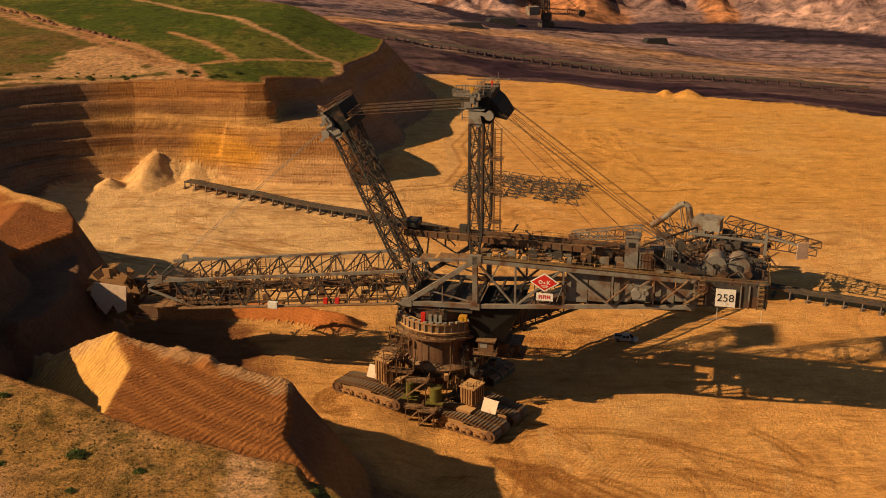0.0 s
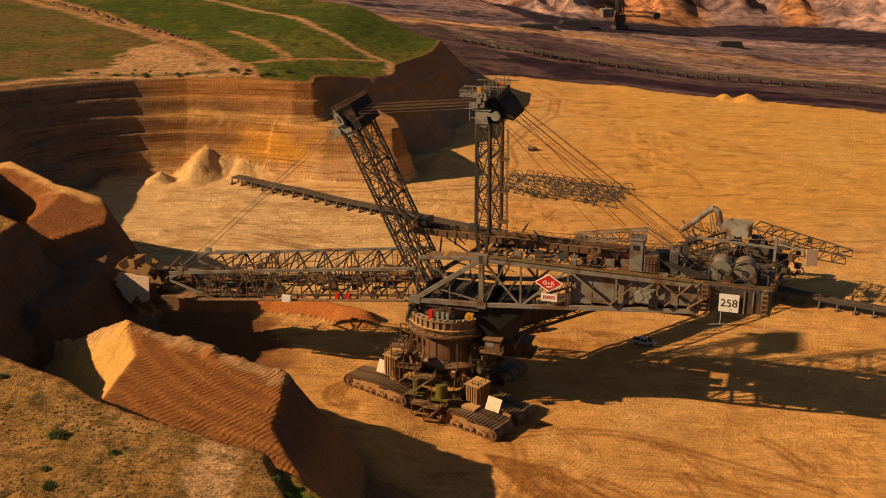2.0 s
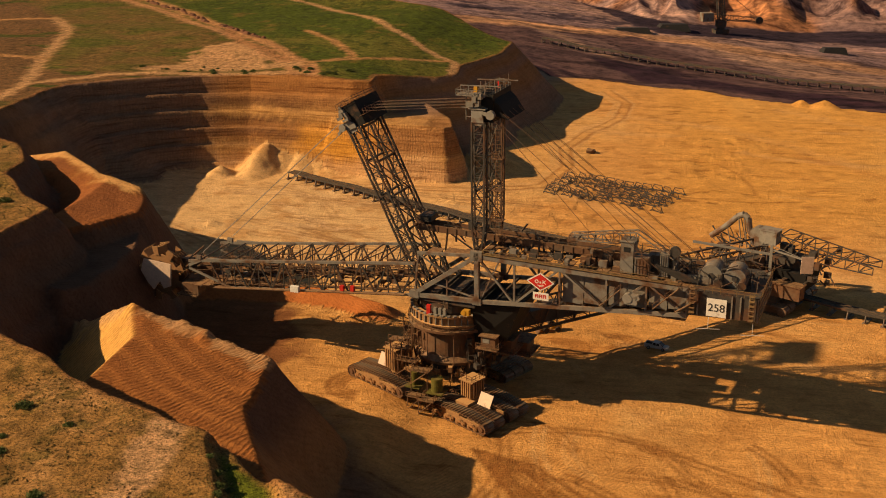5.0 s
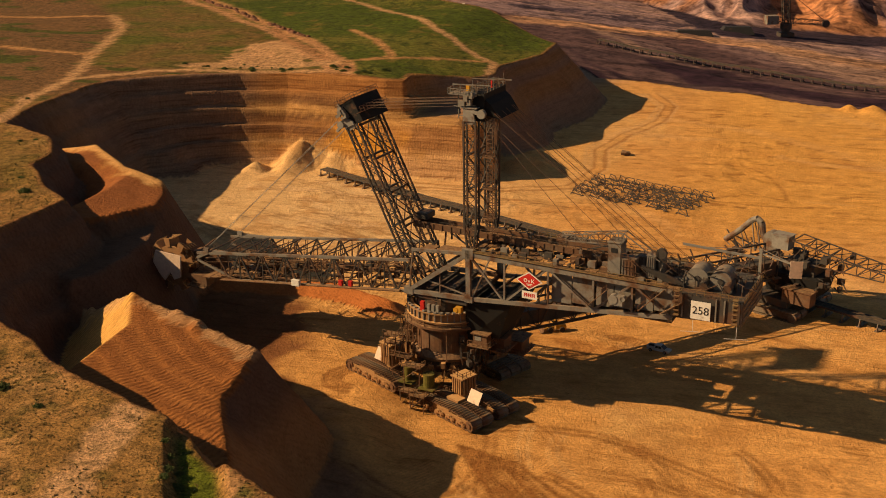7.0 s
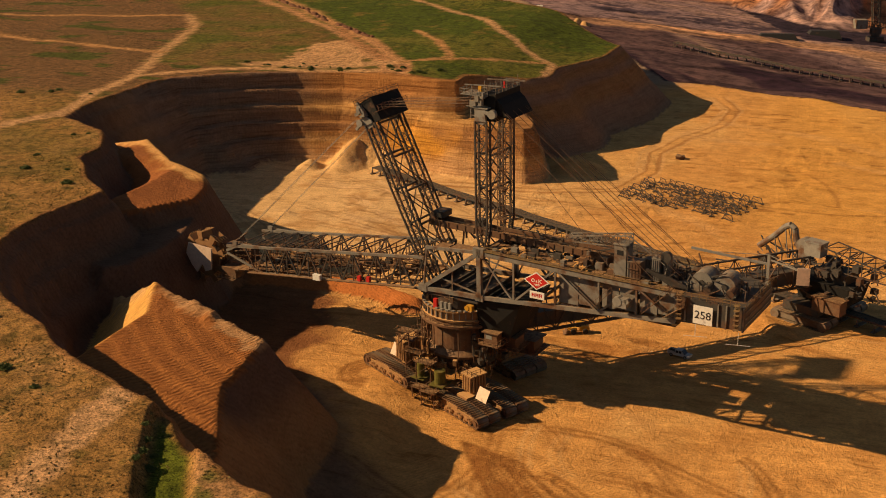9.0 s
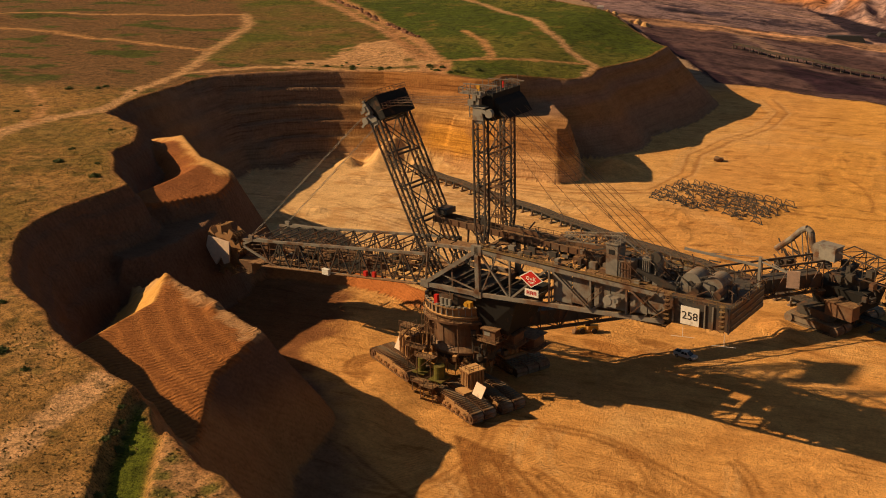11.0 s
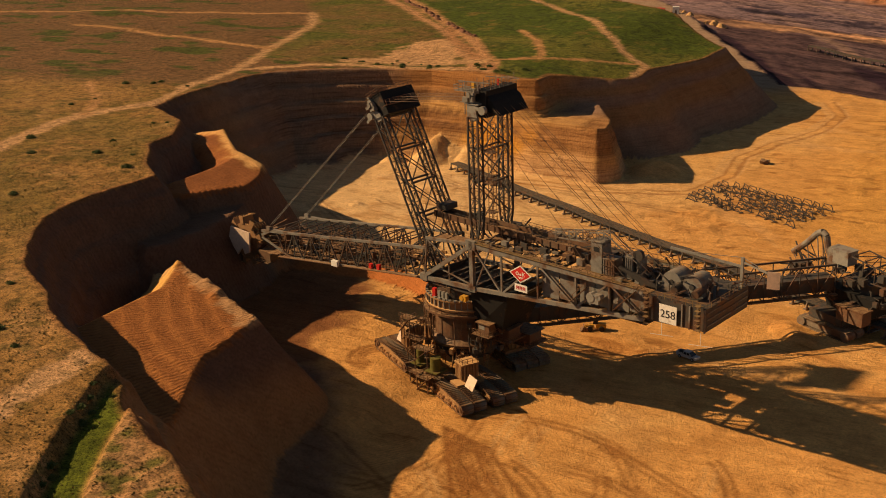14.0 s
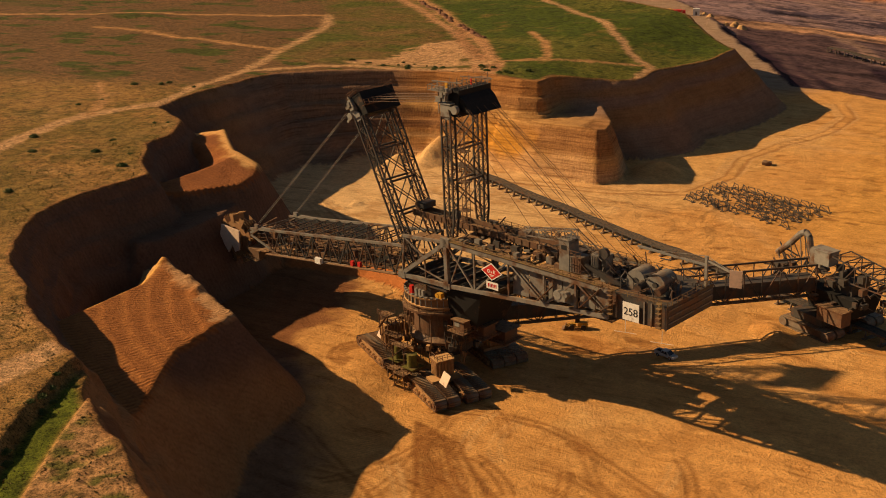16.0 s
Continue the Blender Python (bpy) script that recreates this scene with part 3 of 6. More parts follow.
    # the floor: long scrapes and ruts, clods, and pale dried crusts
    def stretched(turn, sx, sy, scale, detail, seed):
        mp = nt.nodes.new("ShaderNodeMapping")
        mp.inputs["Rotation"].default_value = (0, 0, radians(turn))
        mp.inputs["Location"].default_value = (seed, seed * 0.7, 0)
        mp.inputs["Scale"].default_value = (sx, sy, 1)
        nt.links.new(co, mp.inputs["Vector"])
        return noise_node(nt, scale, detail, 0.62, mp.outputs[0], 0.6).outputs["Fac"]
    floor_mask = mk.outputs["Alpha"]
    rut1, rut2 = stretched(32, 0.16, 1.0, 0.40, 5, 3), stretched(-38, 0.2, 1.0, 0.45, 4, 11)
    where1 = ramp(nt, noise_node(nt, 0.035, 3, 0.6, co).outputs["Fac"], [(0.42, (0, 0, 0)), (0.6, (1, 1, 1))]).outputs[0]
    ruts = mix(nt, where1, rut1, rut2)
    clod = noise_node(nt, 0.75, 7, 0.78, co).outputs["Fac"]
    rut_col = ramp(nt, ruts, [(0.32, (0.70, 0.63, 0.56)), (0.45, (0.97, 0.95, 0.93)), (0.6, (1.06, 1.06, 1.07)), (0.72, (1.16, 1.17, 1.2))]).outputs[0]
    clod_col = ramp(nt, clod, [(0.30, (0.55, 0.47, 0.40)), (0.40, (0.95, 0.94, 0.92)), (0.55, (1, 1, 1)), (0.75, (1.12, 1.13, 1.14))]).outputs[0]
    shade = mix(nt, floor_mask, shade, mix(nt, 1.0, mix(nt, 1.0, shade, rut_col, 'MULTIPLY'), clod_col, 'MULTIPLY'))
    # beyond the floor: banded soils, ash and coal dust in long streaks
    fm = nt.nodes.new("ShaderNodeAttribute")
    fm.attribute_name = "far"
    streak = ramp(nt, stretched(22, 0.12, 1.0, 0.09, 7, 5), [(0.33, (0.32, 0.28, 0.30)), (0.45, (0.85, 0.84, 0.88)), (0.56, (1.15, 1.1, 1.05)), (0.68, (1.9, 1.75, 1.6))]).outputs[0]
    lump = ramp(nt, noise_node(nt, 0.11, 6, 0.7, co).outputs["Fac"], [(0.36, (0.45, 0.43, 0.45)), (0.5, (1, 1, 1)), (0.66, (1.35, 1.3, 1.25))]).outputs[0]
    shade = mix(nt, fm.outputs["Fac"], shade, mix(nt, 1.0, shade, mix(nt, 1.0, streak, lump, 'MULTIPLY'), 'MULTIPLY'))
    # cut walls: level seams
    seam_map = nt.nodes.new("ShaderNodeMapping")
    seam_map.inputs["Scale"].default_value = (0.05, 0.05, 1.5)
    nt.links.new(co, seam_map.inputs["Vector"])
    seam = noise_node(nt, 1.0, 5, 0.65, seam_map.outputs[0]).outputs["Fac"]
    shade = mix(nt, ms.outputs["Green"], shade, mix(nt, 1.0, shade, ramp(nt, seam, [(0.34, (0.52, 0.44, 0.38)), (0.46, (0.92, 0.9, 0.88)), (0.58, (1.1, 1.1, 1.08)), (0.7, (1.25, 1.27, 1.28))]).outputs[0], 'MULTIPLY'))
    # weeds and clods speckle the field
    speck = ramp(nt, noise_node(nt, 2.6, 4, 0.75, co).outputs["Fac"], [(0.36, (0.28, 0.29, 0.20)), (0.47, (0.95, 0.95, 0.92)), (0.62, (1.4, 1.35, 1.2))])
    blot = ramp(nt, noise_node(nt, 0.5, 5, 0.7, co).outputs["Fac"], [(0.35, (0.5, 0.52, 0.45)), (0.6, (1.3, 1.24, 1.15))])
    shade = mix(nt, att.outputs["Alpha"], shade, mix(nt, 1.0, shade, mix(nt, 1.0, speck.outputs[0], blot.outputs[0], 'MULTIPLY'), 'MULTIPLY'))
    nt.links.new(shade, b.inputs["Base Color"])
    bump = nt.nodes.new("ShaderNodeBump")
    bump.inputs["Strength"].default_value, bump.inputs["Distance"].default_value = 0.8, 0.5
    rough_floor = calc('MULTIPLY', floor_mask, calc('ADD', calc('MULTIPLY', ruts, 1.3), calc('MULTIPLY', clod, 0.9)))
    seams = calc('MULTIPLY', ms.outputs["Green"], calc('MULTIPLY', seam, 1.2))
    nt.links.new(calc('ADD', calc('ADD', fine.outputs["Fac"], calc('MULTIPLY', patchy, 0.26)), calc('ADD', rough_floor, seams)), bump.inputs["Height"])
    nt.links.new(bump.outputs[0], b.inputs["Normal"])
    me.materials.append(m)
    return tagged(new("ground", me), "orange sandy pit floor with cut walls and grassy field", "ground", kind="structure")


make_ground()


def height_at(x, y):
    return float(terrain(np.array([[float(x)]]), np.array([[float(y)]]))[0][0, 0])


# ---- tools for things ----
class Geo:
    """Collects vertices and faces of one mesh."""

    def __init__(self):
        self.v, self.f, self.starts = [], [], []

    def mark(self):
        self.starts.append((len(self.v), len(self.f)))

    def hexa(self, pts):
        self.mark()
        n = len(self.v)
        self.v += [tuple(p) for p in pts]
        self.f += [(n, n + 3, n + 2, n + 1), (n + 4, n + 5, n + 6, n + 7)] + [(n + i, n + (i + 1) % 4, n + 4 + (i + 1) % 4, n + 4 + i) for i in range(4)]
        return self

    def box(self, c, s, rz=0.0, ry=0.0):
        m = Matrix.Translation(c) @ Euler((0, radians(ry), radians(rz))).to_matrix().to_4x4()
        x, y, z = (k / 2 for k in s)
        return self.hexa([m @ Vector(p) for p in ((-x, -y, -z), (x, -y, -z), (x, y, -z), (-x, y, -z), (-x, -y, z), (x, -y, z), (x, y, z), (-x, y, z))])

    def beam(self, a, b, w, h=None):
        a, b = Vector(a), Vector(b)
        d = (b - a).normalized()
        side = d.cross(Vector((0, 0, 1))) if abs(d.z) < 0.98 else d.cross(Vector((0, 1, 0)))
        side.normalize()
        up = side.cross(d)
        s, u = side * w / 2, up * (h or w) / 2
        return self.hexa([a - s - u, a + s - u, b + s - u, b - s - u, a - s + u, a + s + u, b + s + u, b - s + u])

    def cyl(self, a, b, r, n=12, r2=None):
        a, b, r2 = Vector(a), Vector(b), r if r2 is None else r2
        d = (b - a).normalized()
        s = d.cross(Vector((0, 0, 1))) if abs(d.z) < 0.9 else d.cross(Vector((0, 1, 0)))
        s.normalize()
        u = s.cross(d)
        self.mark()
        k = len(self.v)
        for p, q in ((a, r), (b, r2)):
            self.v += [tuple(p + (s * math.cos(2 * math.pi * i / n) + u * math.sin(2 * math.pi * i / n)) * q) for i in range(n)]
        self.f += [(k + i, k + (i + 1) % n, k + n + (i + 1) % n, k + n + i) for i in range(n)]
        self.f += [tuple(k + n - 1 - i for i in range(n)), tuple(k + n + i for i in range(n))]
        return self

    def plate(self, pts, t):
        """A flat outline given thickness t (a vector)."""
        self.mark()
        k, n = len(self.v), len(pts)
        self.v += [tuple(p) for p in pts] + [tuple(Vector(p) + Vector(t)) for p in pts]
        self.f += [tuple(k + i for i in reversed(range(n))), tuple(k + n + i for i in range(n))]
        self.f += [(k + i, k + (i + 1) % n, k + n + (i + 1) % n, k + n + i) for i in range(n)]
        return self

    def ring(self, c, prof, n=48, a0=0.0, a1=360.0):
        """A body turned about the upright axis through c from a closed outline of (radius, z)."""
        self.mark()
        k, m, full = len(self.v), len(prof), a1 - a0 >= 359.9
        steps = n if full else n + 1
        for i in range(steps):
            a = radians(a0 + (a1 - a0) * i / n)
            self.v += [(c[0] + r * math.cos(a), c[1] + r * math.sin(a), c[2] + z) for r, z in prof]
        for i in range(n):
            j = (i + 1) % steps
            self.f += [(k + i * m + q, k + j * m + q, k + j * m + (q + 1) % m, k + i * m + (q + 1) % m) for q in range(m)]
        if not full:
            self.f += [tuple(k + q for q in reversed(range(m))), tuple(k + n * m + q for q in range(m))]
        return self

    def rail(self, pts, h=1.1, w=0.07, step=1.8):
        """A handrail with posts along a line."""
        for a, b in zip(pts[:-1], pts[1:]):
            a, b = Vector(a), Vector(b)
            up, n = Vector((0, 0, h)), max(1, int((b - a).length / step))
            self.beam(a + up, b + up, w)
            self.beam(a + up * 0.5, b + up * 0.5, w * 0.8)
            for i in range(n + 1):
                p = a + (b - a) * i / n
                self.beam(p, p + up, w)
        return self


def mesh_of(name, g, mat):
    me = bpy.data.meshes.new(name)
    me.from_pydata(g.v, [], g.f)
    me.materials.append(mat)
    return me


def part(name, g, mat, parent, label=""):
    ob = new(name, mesh_of(name, g, mat) if isinstance(g, Geo) else g)
    ob.parent = parent
    return tagged(ob, label) if label else ob


def each(name, g, mat, parent, label=""):
    """Every body in g as a part of its own."""
    ends = g.starts[1:] + [(len(g.v), len(g.f))]
    for (v0, f0), (v1, f1) in zip(g.starts, ends):
        me = bpy.data.meshes.new(name)
        me.from_pydata(g.v[v0:v1], [], [tuple(i - v0 for i in f) for f in g.f[f0:f1]])
        me.materials.append(mat)
        part(name, me, mat, parent, label)


def thing(name, m, label, category, group=""):
    ob = new(name)
    ob.matrix_world = m
    return tagged(ob, label, category, group)


def words(text, size, mat, parent, m, name="lettering", depth=0.03, extent=None):
    """Letters as a mesh, lying in the plane of m's x and y."""
    cu = bpy.data.curves.new("text", 'FONT')
    cu.body, cu.size, cu.extrude, cu.align_x, cu.align_y = text, size, depth, 'CENTER', 'CENTER'
    tmp = bpy.data.objects.new("text", cu)
    scene.collection.objects.link(tmp)
    bpy.context.view_layer.update()
    me = bpy.data.meshes.new_from_object(tmp.evaluated_get(bpy.context.evaluated_depsgraph_get()))
    bpy.data.objects.remove(tmp)
    bpy.data.curves.remove(cu)
    me.materials.clear()
    me.materials.append(mat)
    ob = new(name, me)
    ob.parent = parent
    ob.matrix_local = m
    return ob


# ---- the excavator ----
YAW = -12.7
ORIGIN = Vector((0.5, 211.5, 0))
excavator = thing("bucket_wheel_excavator", pose(*ORIGIN, 0, 0, YAW), "grey and rust-brown steel bucket wheel excavator standing on the pit floor", "excavator")
TO_LOCAL = pose(*ORIGIN, 0, 0, YAW).inverted()
X = Vector((1, 0, 0))


def P(u, v, z):
    return Vector((u, v, z))


def lerp(a, b, t):
    return a + (b - a) * t


def truss_face(g, a0, a1, b0, b1, n, w=0.3, cross=False, posts=True, zig=0):
    """Posts and diagonals between the lines a0-a1 and b0-b1."""
    for i in range(n):
        p, q = lerp(a0, a1, i / n), lerp(a0, a1, (i + 1) / n)
        r, s = lerp(b0, b1, i / n), lerp(b0, b1, (i + 1) / n)
        if posts:
            g.beam(p, r, w)
        if cross:
            g.beam(p, s, w), g.beam(q, r, w)
        elif (i + zig) % 2:
            g.beam(p, s, w)
        else:
            g.beam(q, r, w)
    if posts:
        g.beam(a1, b1, w)


def crawlers():
    """Track units: a frame with rollers and sprockets under a band of pads."""
    rng = random.Random(3)
    L, W, H, R = 16.2, 2.7, 2.7, 1.05
    # outline of the band: a point and its slope, length by length
    half = L / 2 - R
    def band(s):
        straight, turn = 2 * half, math.pi * R
        total = 2 * straight + 2 * turn
        s %= total
        if s < straight:
            return -half + s, 0.12, 0.0
        s -= straight
        if s < turn:
            a = s / R
            return half + R * math.sin(a), R + 0.12 - R * math.cos(a), a
        s -= turn
        if s < straight:
            f = s / straight
            return half - s, 2 * R + 0.12 + 0.55 * math.sin(math.pi * f), math.pi + 0.2 * math.cos(math.pi * f)
        s -= straight
        a = s / R
        return -half - R * math.sin(a), R + 0.12 + R * math.cos(a), math.pi + a
    total = 4 * half + 2 * math.pi * R
    n = 48
    pad_geo = Geo().box((0, 0, 0), (total / n * 0.9, W, 0.16)).box((-0.12, 0, -0.13), (0.16, W * 0.98, 0.16))
    pad_mesh = mesh_of("track_pad", pad_geo, TRACK)
    frame_geo = Geo()
    for y in (-0.75, 0.75):
        frame_geo.box((0, y, 1.25), (2 * half + 0.4, 0.25, 0.9))
        frame_geo.box((-1.5, y, 1.9), (5, 0.25, 0.5))
    frame_geo.box((0, 0, 1.3), (3.0, 1.6, 1.0))
    # rocker beams over pairs of wheels
    rock_mesh = mesh_of("rocker_beam", Geo().plate([(-1.3, -0.07, -0.55), (1.3, -0.07, -0.55), (0.9, -0.07, -0.25), (0.3, -0.07, 0.25), (-0.3, -0.07, 0.25), (-0.9, -0.07, -0.25)], (0, 0.14, 0)).cyl((0, -0.2, 0), (0, 0.2, 0), 0.24, 8), STEEL_SAND)
    roll_mesh = mesh_of("roller", Geo().cyl((0, -1.25, 0), (0, 1.25, 0), 0.55, 14).cyl((0, -1.55, 0), (0, 1.55, 0), 0.24, 8), STEEL_SAND)
    spro_mesh = mesh_of("sprocket", Geo().cyl((0, -1.15, 0), (0, 1.15, 0), 0.95, 16).cyl((0, -1.4, 0), (0, 1.4, 0), 0.5, 10), STEEL_RUST)
    units = CRAWLERS
    for k, (x, y, a) in enumerate(units):
        body = part("crawler_track", frame_geo if k == 0 else made_frame, STEEL_SAND, excavator, "dusty steel crawler track with broad pads")
        made_frame = body.data
        body.matrix_local = TO_LOCAL @ pose(x, y, 2.3 if k < 2 else 0.0, 0, 0, a)
        near = k < 6
        if near:
            for i in range(n):
                px_, pz, t = band((i + 0.5) * total / n)
                ob = part("track_pad", pad_mesh, TRACK, body)
                ob.matrix_local = pose(px_, 0, pz, 0, -math.degrees(t) + rng.uniform(-2, 2), 0)
        else:
            g = Geo()
            for i in range(n):
                px_, pz, t = band((i + 0.5) * total / n)
                g.box((px_, 0, pz), (total / n * 0.9, W, 0.18), ry=-math.degrees(t))
            part("track_band", g, TRACK, body)
        for i in range(8):
            ob = part("rocker_beam", rock_mesh, STEEL_SAND, body)
            ob.matrix_local = pose(lerp(-half + 2.2, half - 2.2, (i // 2) / 3), -1.37 if i % 2 else 1.37, 1.3, 0, rng.uniform(-6, 6), 0)
        for i in range(8):
            ob = part("roller", roll_mesh, STEEL_SAND, body)
            ob.matrix_local = pose(lerp(-half + 1.6, half - 1.6, i / 7), 0, 0.72, 0, 0, 0)
        for sx in (-1, 1):
            ob = part("sprocket", spro_mesh, STEEL_RUST, body)
            ob.matrix_local = pose(sx * half, 0, R + 0.15, 0, 0, 0)


# centre and heading of each track: the two by the cut, the four in front, the four behind
def row(x, y, a, offs):
    s = radians(a)
    return [(x - math.sin(s) * o, y + math.cos(s) * o, a) for o in offs]


CRAWLERS = row(-14.5, 204.5, -33, (0, 3.0)) + row(3.5, 196.1, -33, (0, 3.0, 7.2, 10.2)) + row(4.4, 218.6, -33, (0, 3.0, 6.0))
crawlers()


def undercarriage():
    O = (-0.7, 0)
    part("ring_girder", Geo().ring((*O, 0), [(0.5, 8.0), (7.9, 8.0), (8.1, 8.7), (7.0, 9.6), (7.0, 15.6), (0.5, 15.6)], 44), STEEL_RUST, excavator, "dusty cylindrical ring girder")
    g = Geo()
    for i in range(9):
        a = radians(i * 40 + 20)
        g.box((O[0] + 7.05 * math.cos(a), O[1] + 7.05 * math.sin(a), 12.6), (0.18, 0.12, 5.8), math.degrees(a))
    each("stiffener", g, STEEL_RUST, excavator)
    part("lower_ring", Geo().ring((*O, 0), [(7.2, 15.4), (9.3, 15.4), (9.3, 15.9), (8.6, 16.1), (8.6, 16.6), (7.2, 16.6)], 60), STEEL_RUST, excavator, "brown ring with a walkway")
    part("slewing_ring", Geo().ring((*O, 0), [(7.4, 16.6), (8.9, 16.6), (8.9, 17.0), (8.5, 17.1), (8.5, 18.5), (8.8, 18.6), (8.8, 18.9), (7.4, 18.9)], 60), STEEL_SAND, excavator, "pale dusty slewing ring with bolt brackets")
    bracket = mesh_of("bracket", Geo().box((8.6, 0, 17.9), (0.4, 0.16, 1.5)).plate([(8.3, -0.42, 18.9), (8.8, -0.3, 18.9), (8.8, 0.3, 18.9), (8.3, 0.42, 18.9)], (0, 0, 0.3)), STEEL_LIGHT)
    for i in range(26):
        ob = part("bracket", bracket, STEEL_LIGHT, excavator)
        ob.matrix_local = pose(*O, 0, 0, 0, 140 + i * 8.6)
    g = Geo()
    g.rail([(O[0] + 9.2 * math.cos(radians(a)), 9.2 * math.sin(radians(a)), 15.9) for a in range(120, 401, 12)], w=0.09)
    part("ring_railing", g, STEEL_RUST, excavator)
    g = Geo()
    for i in range(5):
        a = radians(185 + i * 36)
        p = (O[0] + 9.0 * math.cos(a), 9.0 * math.sin(a))
        g.beam((*p, 8.6), (*p, 15.4), 0.16)
    each("walkway_post", g, STEEL_RUST, excavator)
    part("red_cabinet", Geo().box((-2.6, -8.0, 19.9), (0.8, 0.7, 1.9)), RED, excavator, "red cabinet on the ring")
    for u in (-1.2, -0.2, 0.8):
        part("grey_cabinet", Geo().box((u, -8.0, 19.7), (0.6, 0.6, 1.6)), STEEL_LIGHT, excavator)
    part("yellow_motor", Geo().box((5.2, -7.4, 20.2), (1.3, 1.0, 1.1)).cyl((4.7, -8.0, 20.2), (4.7, -6.8, 20.2), 0.5, 12), YELLOW, excavator, "yellow motor")
    # hull below the ring
    g = Geo().ring((*O, 0), [(0.5, 4.6), (5.8, 4.6), (7.0, 6.0), (7.0, 8.0), (0.5, 8.0)], 8)
    part("hull", g, STEEL_DARK, excavator, "dark lower hull")
    rng = random.Random(8)
    # ribbed boxes out to the track groups
    arms = (((-11.0, 206.0), 3.0, 3.4, 6.0, 10.6, -33), ((5.6, 200.2), 2.8, 3.4, 4.0, 7.6, -33), ((7.0, 219.5), 5.0, 5.0, 4.0, 8.2, -33), ((-9.0, 214.0), 6.0, 5.0, 4.6, 8.6, -15))
    for (x, y), lx, ly, z0, z1, a in arms:
        m = TO_LOCAL @ pose(x, y, 0, 0, 0, a)
        arm = part("bogie_arm", Geo().box((0, 0, (z0 + z1) / 2), (lx, ly, z1 - z0 - 0.3)).box((0, 0, z1 - 0.1), (lx + 0.7, ly + 0.7, 0.25)), STEEL_SAND, excavator, "sand-covered ribbed box girder of the bogie")
        arm.matrix_local = m
        g = Geo()
        n = 5
        for i in range(n):
            t = -lx / 2 + 0.3 + (lx - 0.6) * i / (n - 1)
            g.box((t, -ly / 2 - 0.15, (z0 + z1) / 2), (0.28, 0.35, z1 - z0 - 0.3)), g.box((t, ly / 2 + 0.15, (z0 + z1) / 2), (0.28, 0.35, z1 - z0 - 0.3))
            t = -ly / 2 + 0.3 + (ly - 0.6) * i / (n - 1)
            g.box((lx / 2 + 0.15, t, (z0 + z1) / 2), (0.35, 0.28, z1 - z0 - 0.3)), g.box((-lx / 2 - 0.15, t, (z0 + z1) / 2), (0.35, 0.28, z1 - z0 - 0.3))
        each("rib", g, STEEL_SAND, arm)
        part("bogie_pin", Geo().cyl((0, 0, 1.2), (0, 0, z0 + 0.2), 1.3, 16).box((0, 0, 2.9), (3.2, 6.4, 0.9)), STEEL_SAND, arm)
        g = Geo().rail([(-lx / 2, -ly / 2, z1), (lx / 2, -ly / 2, z1), (lx / 2, ly / 2, z1)], w=0.09, step=1.1)
        part("arm_railing", g, STEEL_RUST, arm)
    for x, y, z, rx, rz in ((-13.4, 206.0, 7.4, 62, -30), (8.9, 195.8, 5.2, 62, -33)):
        ob = part("deflector_plate", Geo().box((0, 0, 0), (3.2, 2.6, 0.12)), PINK, excavator, "pale pinkish steel plate")
        ob.matrix_local = TO_LOCAL @ pose(x, y, z, rx, 0, rz)
    for x, y, r in ((-6.4, 201.6, 0.8), (-1.4, 199.4, 1.15)):
        q = TO_LOCAL @ Vector((x, y, 0))
        part("oil_drum", Geo().cyl((q.x, q.y, 4.6), (q.x, q.y, 7.4), r, 18).cyl((q.x, q.y, 5.9), (q.x, q.y, 6.05), r + 0.05, 18).box((q.x, q.y, 4.5), (3.4, 3.4, 0.2)), GREEN, excavator, "olive green drum")
    # stair tower and platforms between the track groups
    q = TO_LOCAL @ Vector((-5.6, 199.0, 0))
    for k, (du, dv, z, l) in enumerate(((0, 0, 3.4, 3.4), (2.8, -0.8, 3.4, 3.6), (0.4, 1.6, 8.4, 4.2), (-3.0, 3.0, 9.4, 4.4), (-4.8, 3.6, 11.6, 3.4), (-5.2, 3.0, 13.6, 3.0))):
        g = Geo().box((q.x + du, q.y + dv, z), (l, 2.2, 0.16)).rail([(q.x + du - l / 2, q.y + dv - 1.1, z), (q.x + du + l / 2, q.y + dv - 1.1, z), (q.x + du + l / 2, q.y + dv + 1.1, z)], step=1.0, w=0.09)
        plat = part("platform", g, STEEL_RUST, excavator, "small railed steel platform")
        g = Geo()
        for s in (-1, 1):
            g.beam((q.x + du + s * l * 0.42, q.y + dv - 0.9, 0.0 if z < 4 else z - 5.0), (q.x + du + s * l * 0.42, q.y + dv - 0.9, z), 0.16)
        g.beam((q.x + du + l * 0.4, q.y + dv - 1.0, z), (q.x + du - l * 0.5, q.y + dv - 1.0, max(0.1, z - 3.2)), 0.8, 0.1)
        each("strut", g, STEEL_RUST, plat)
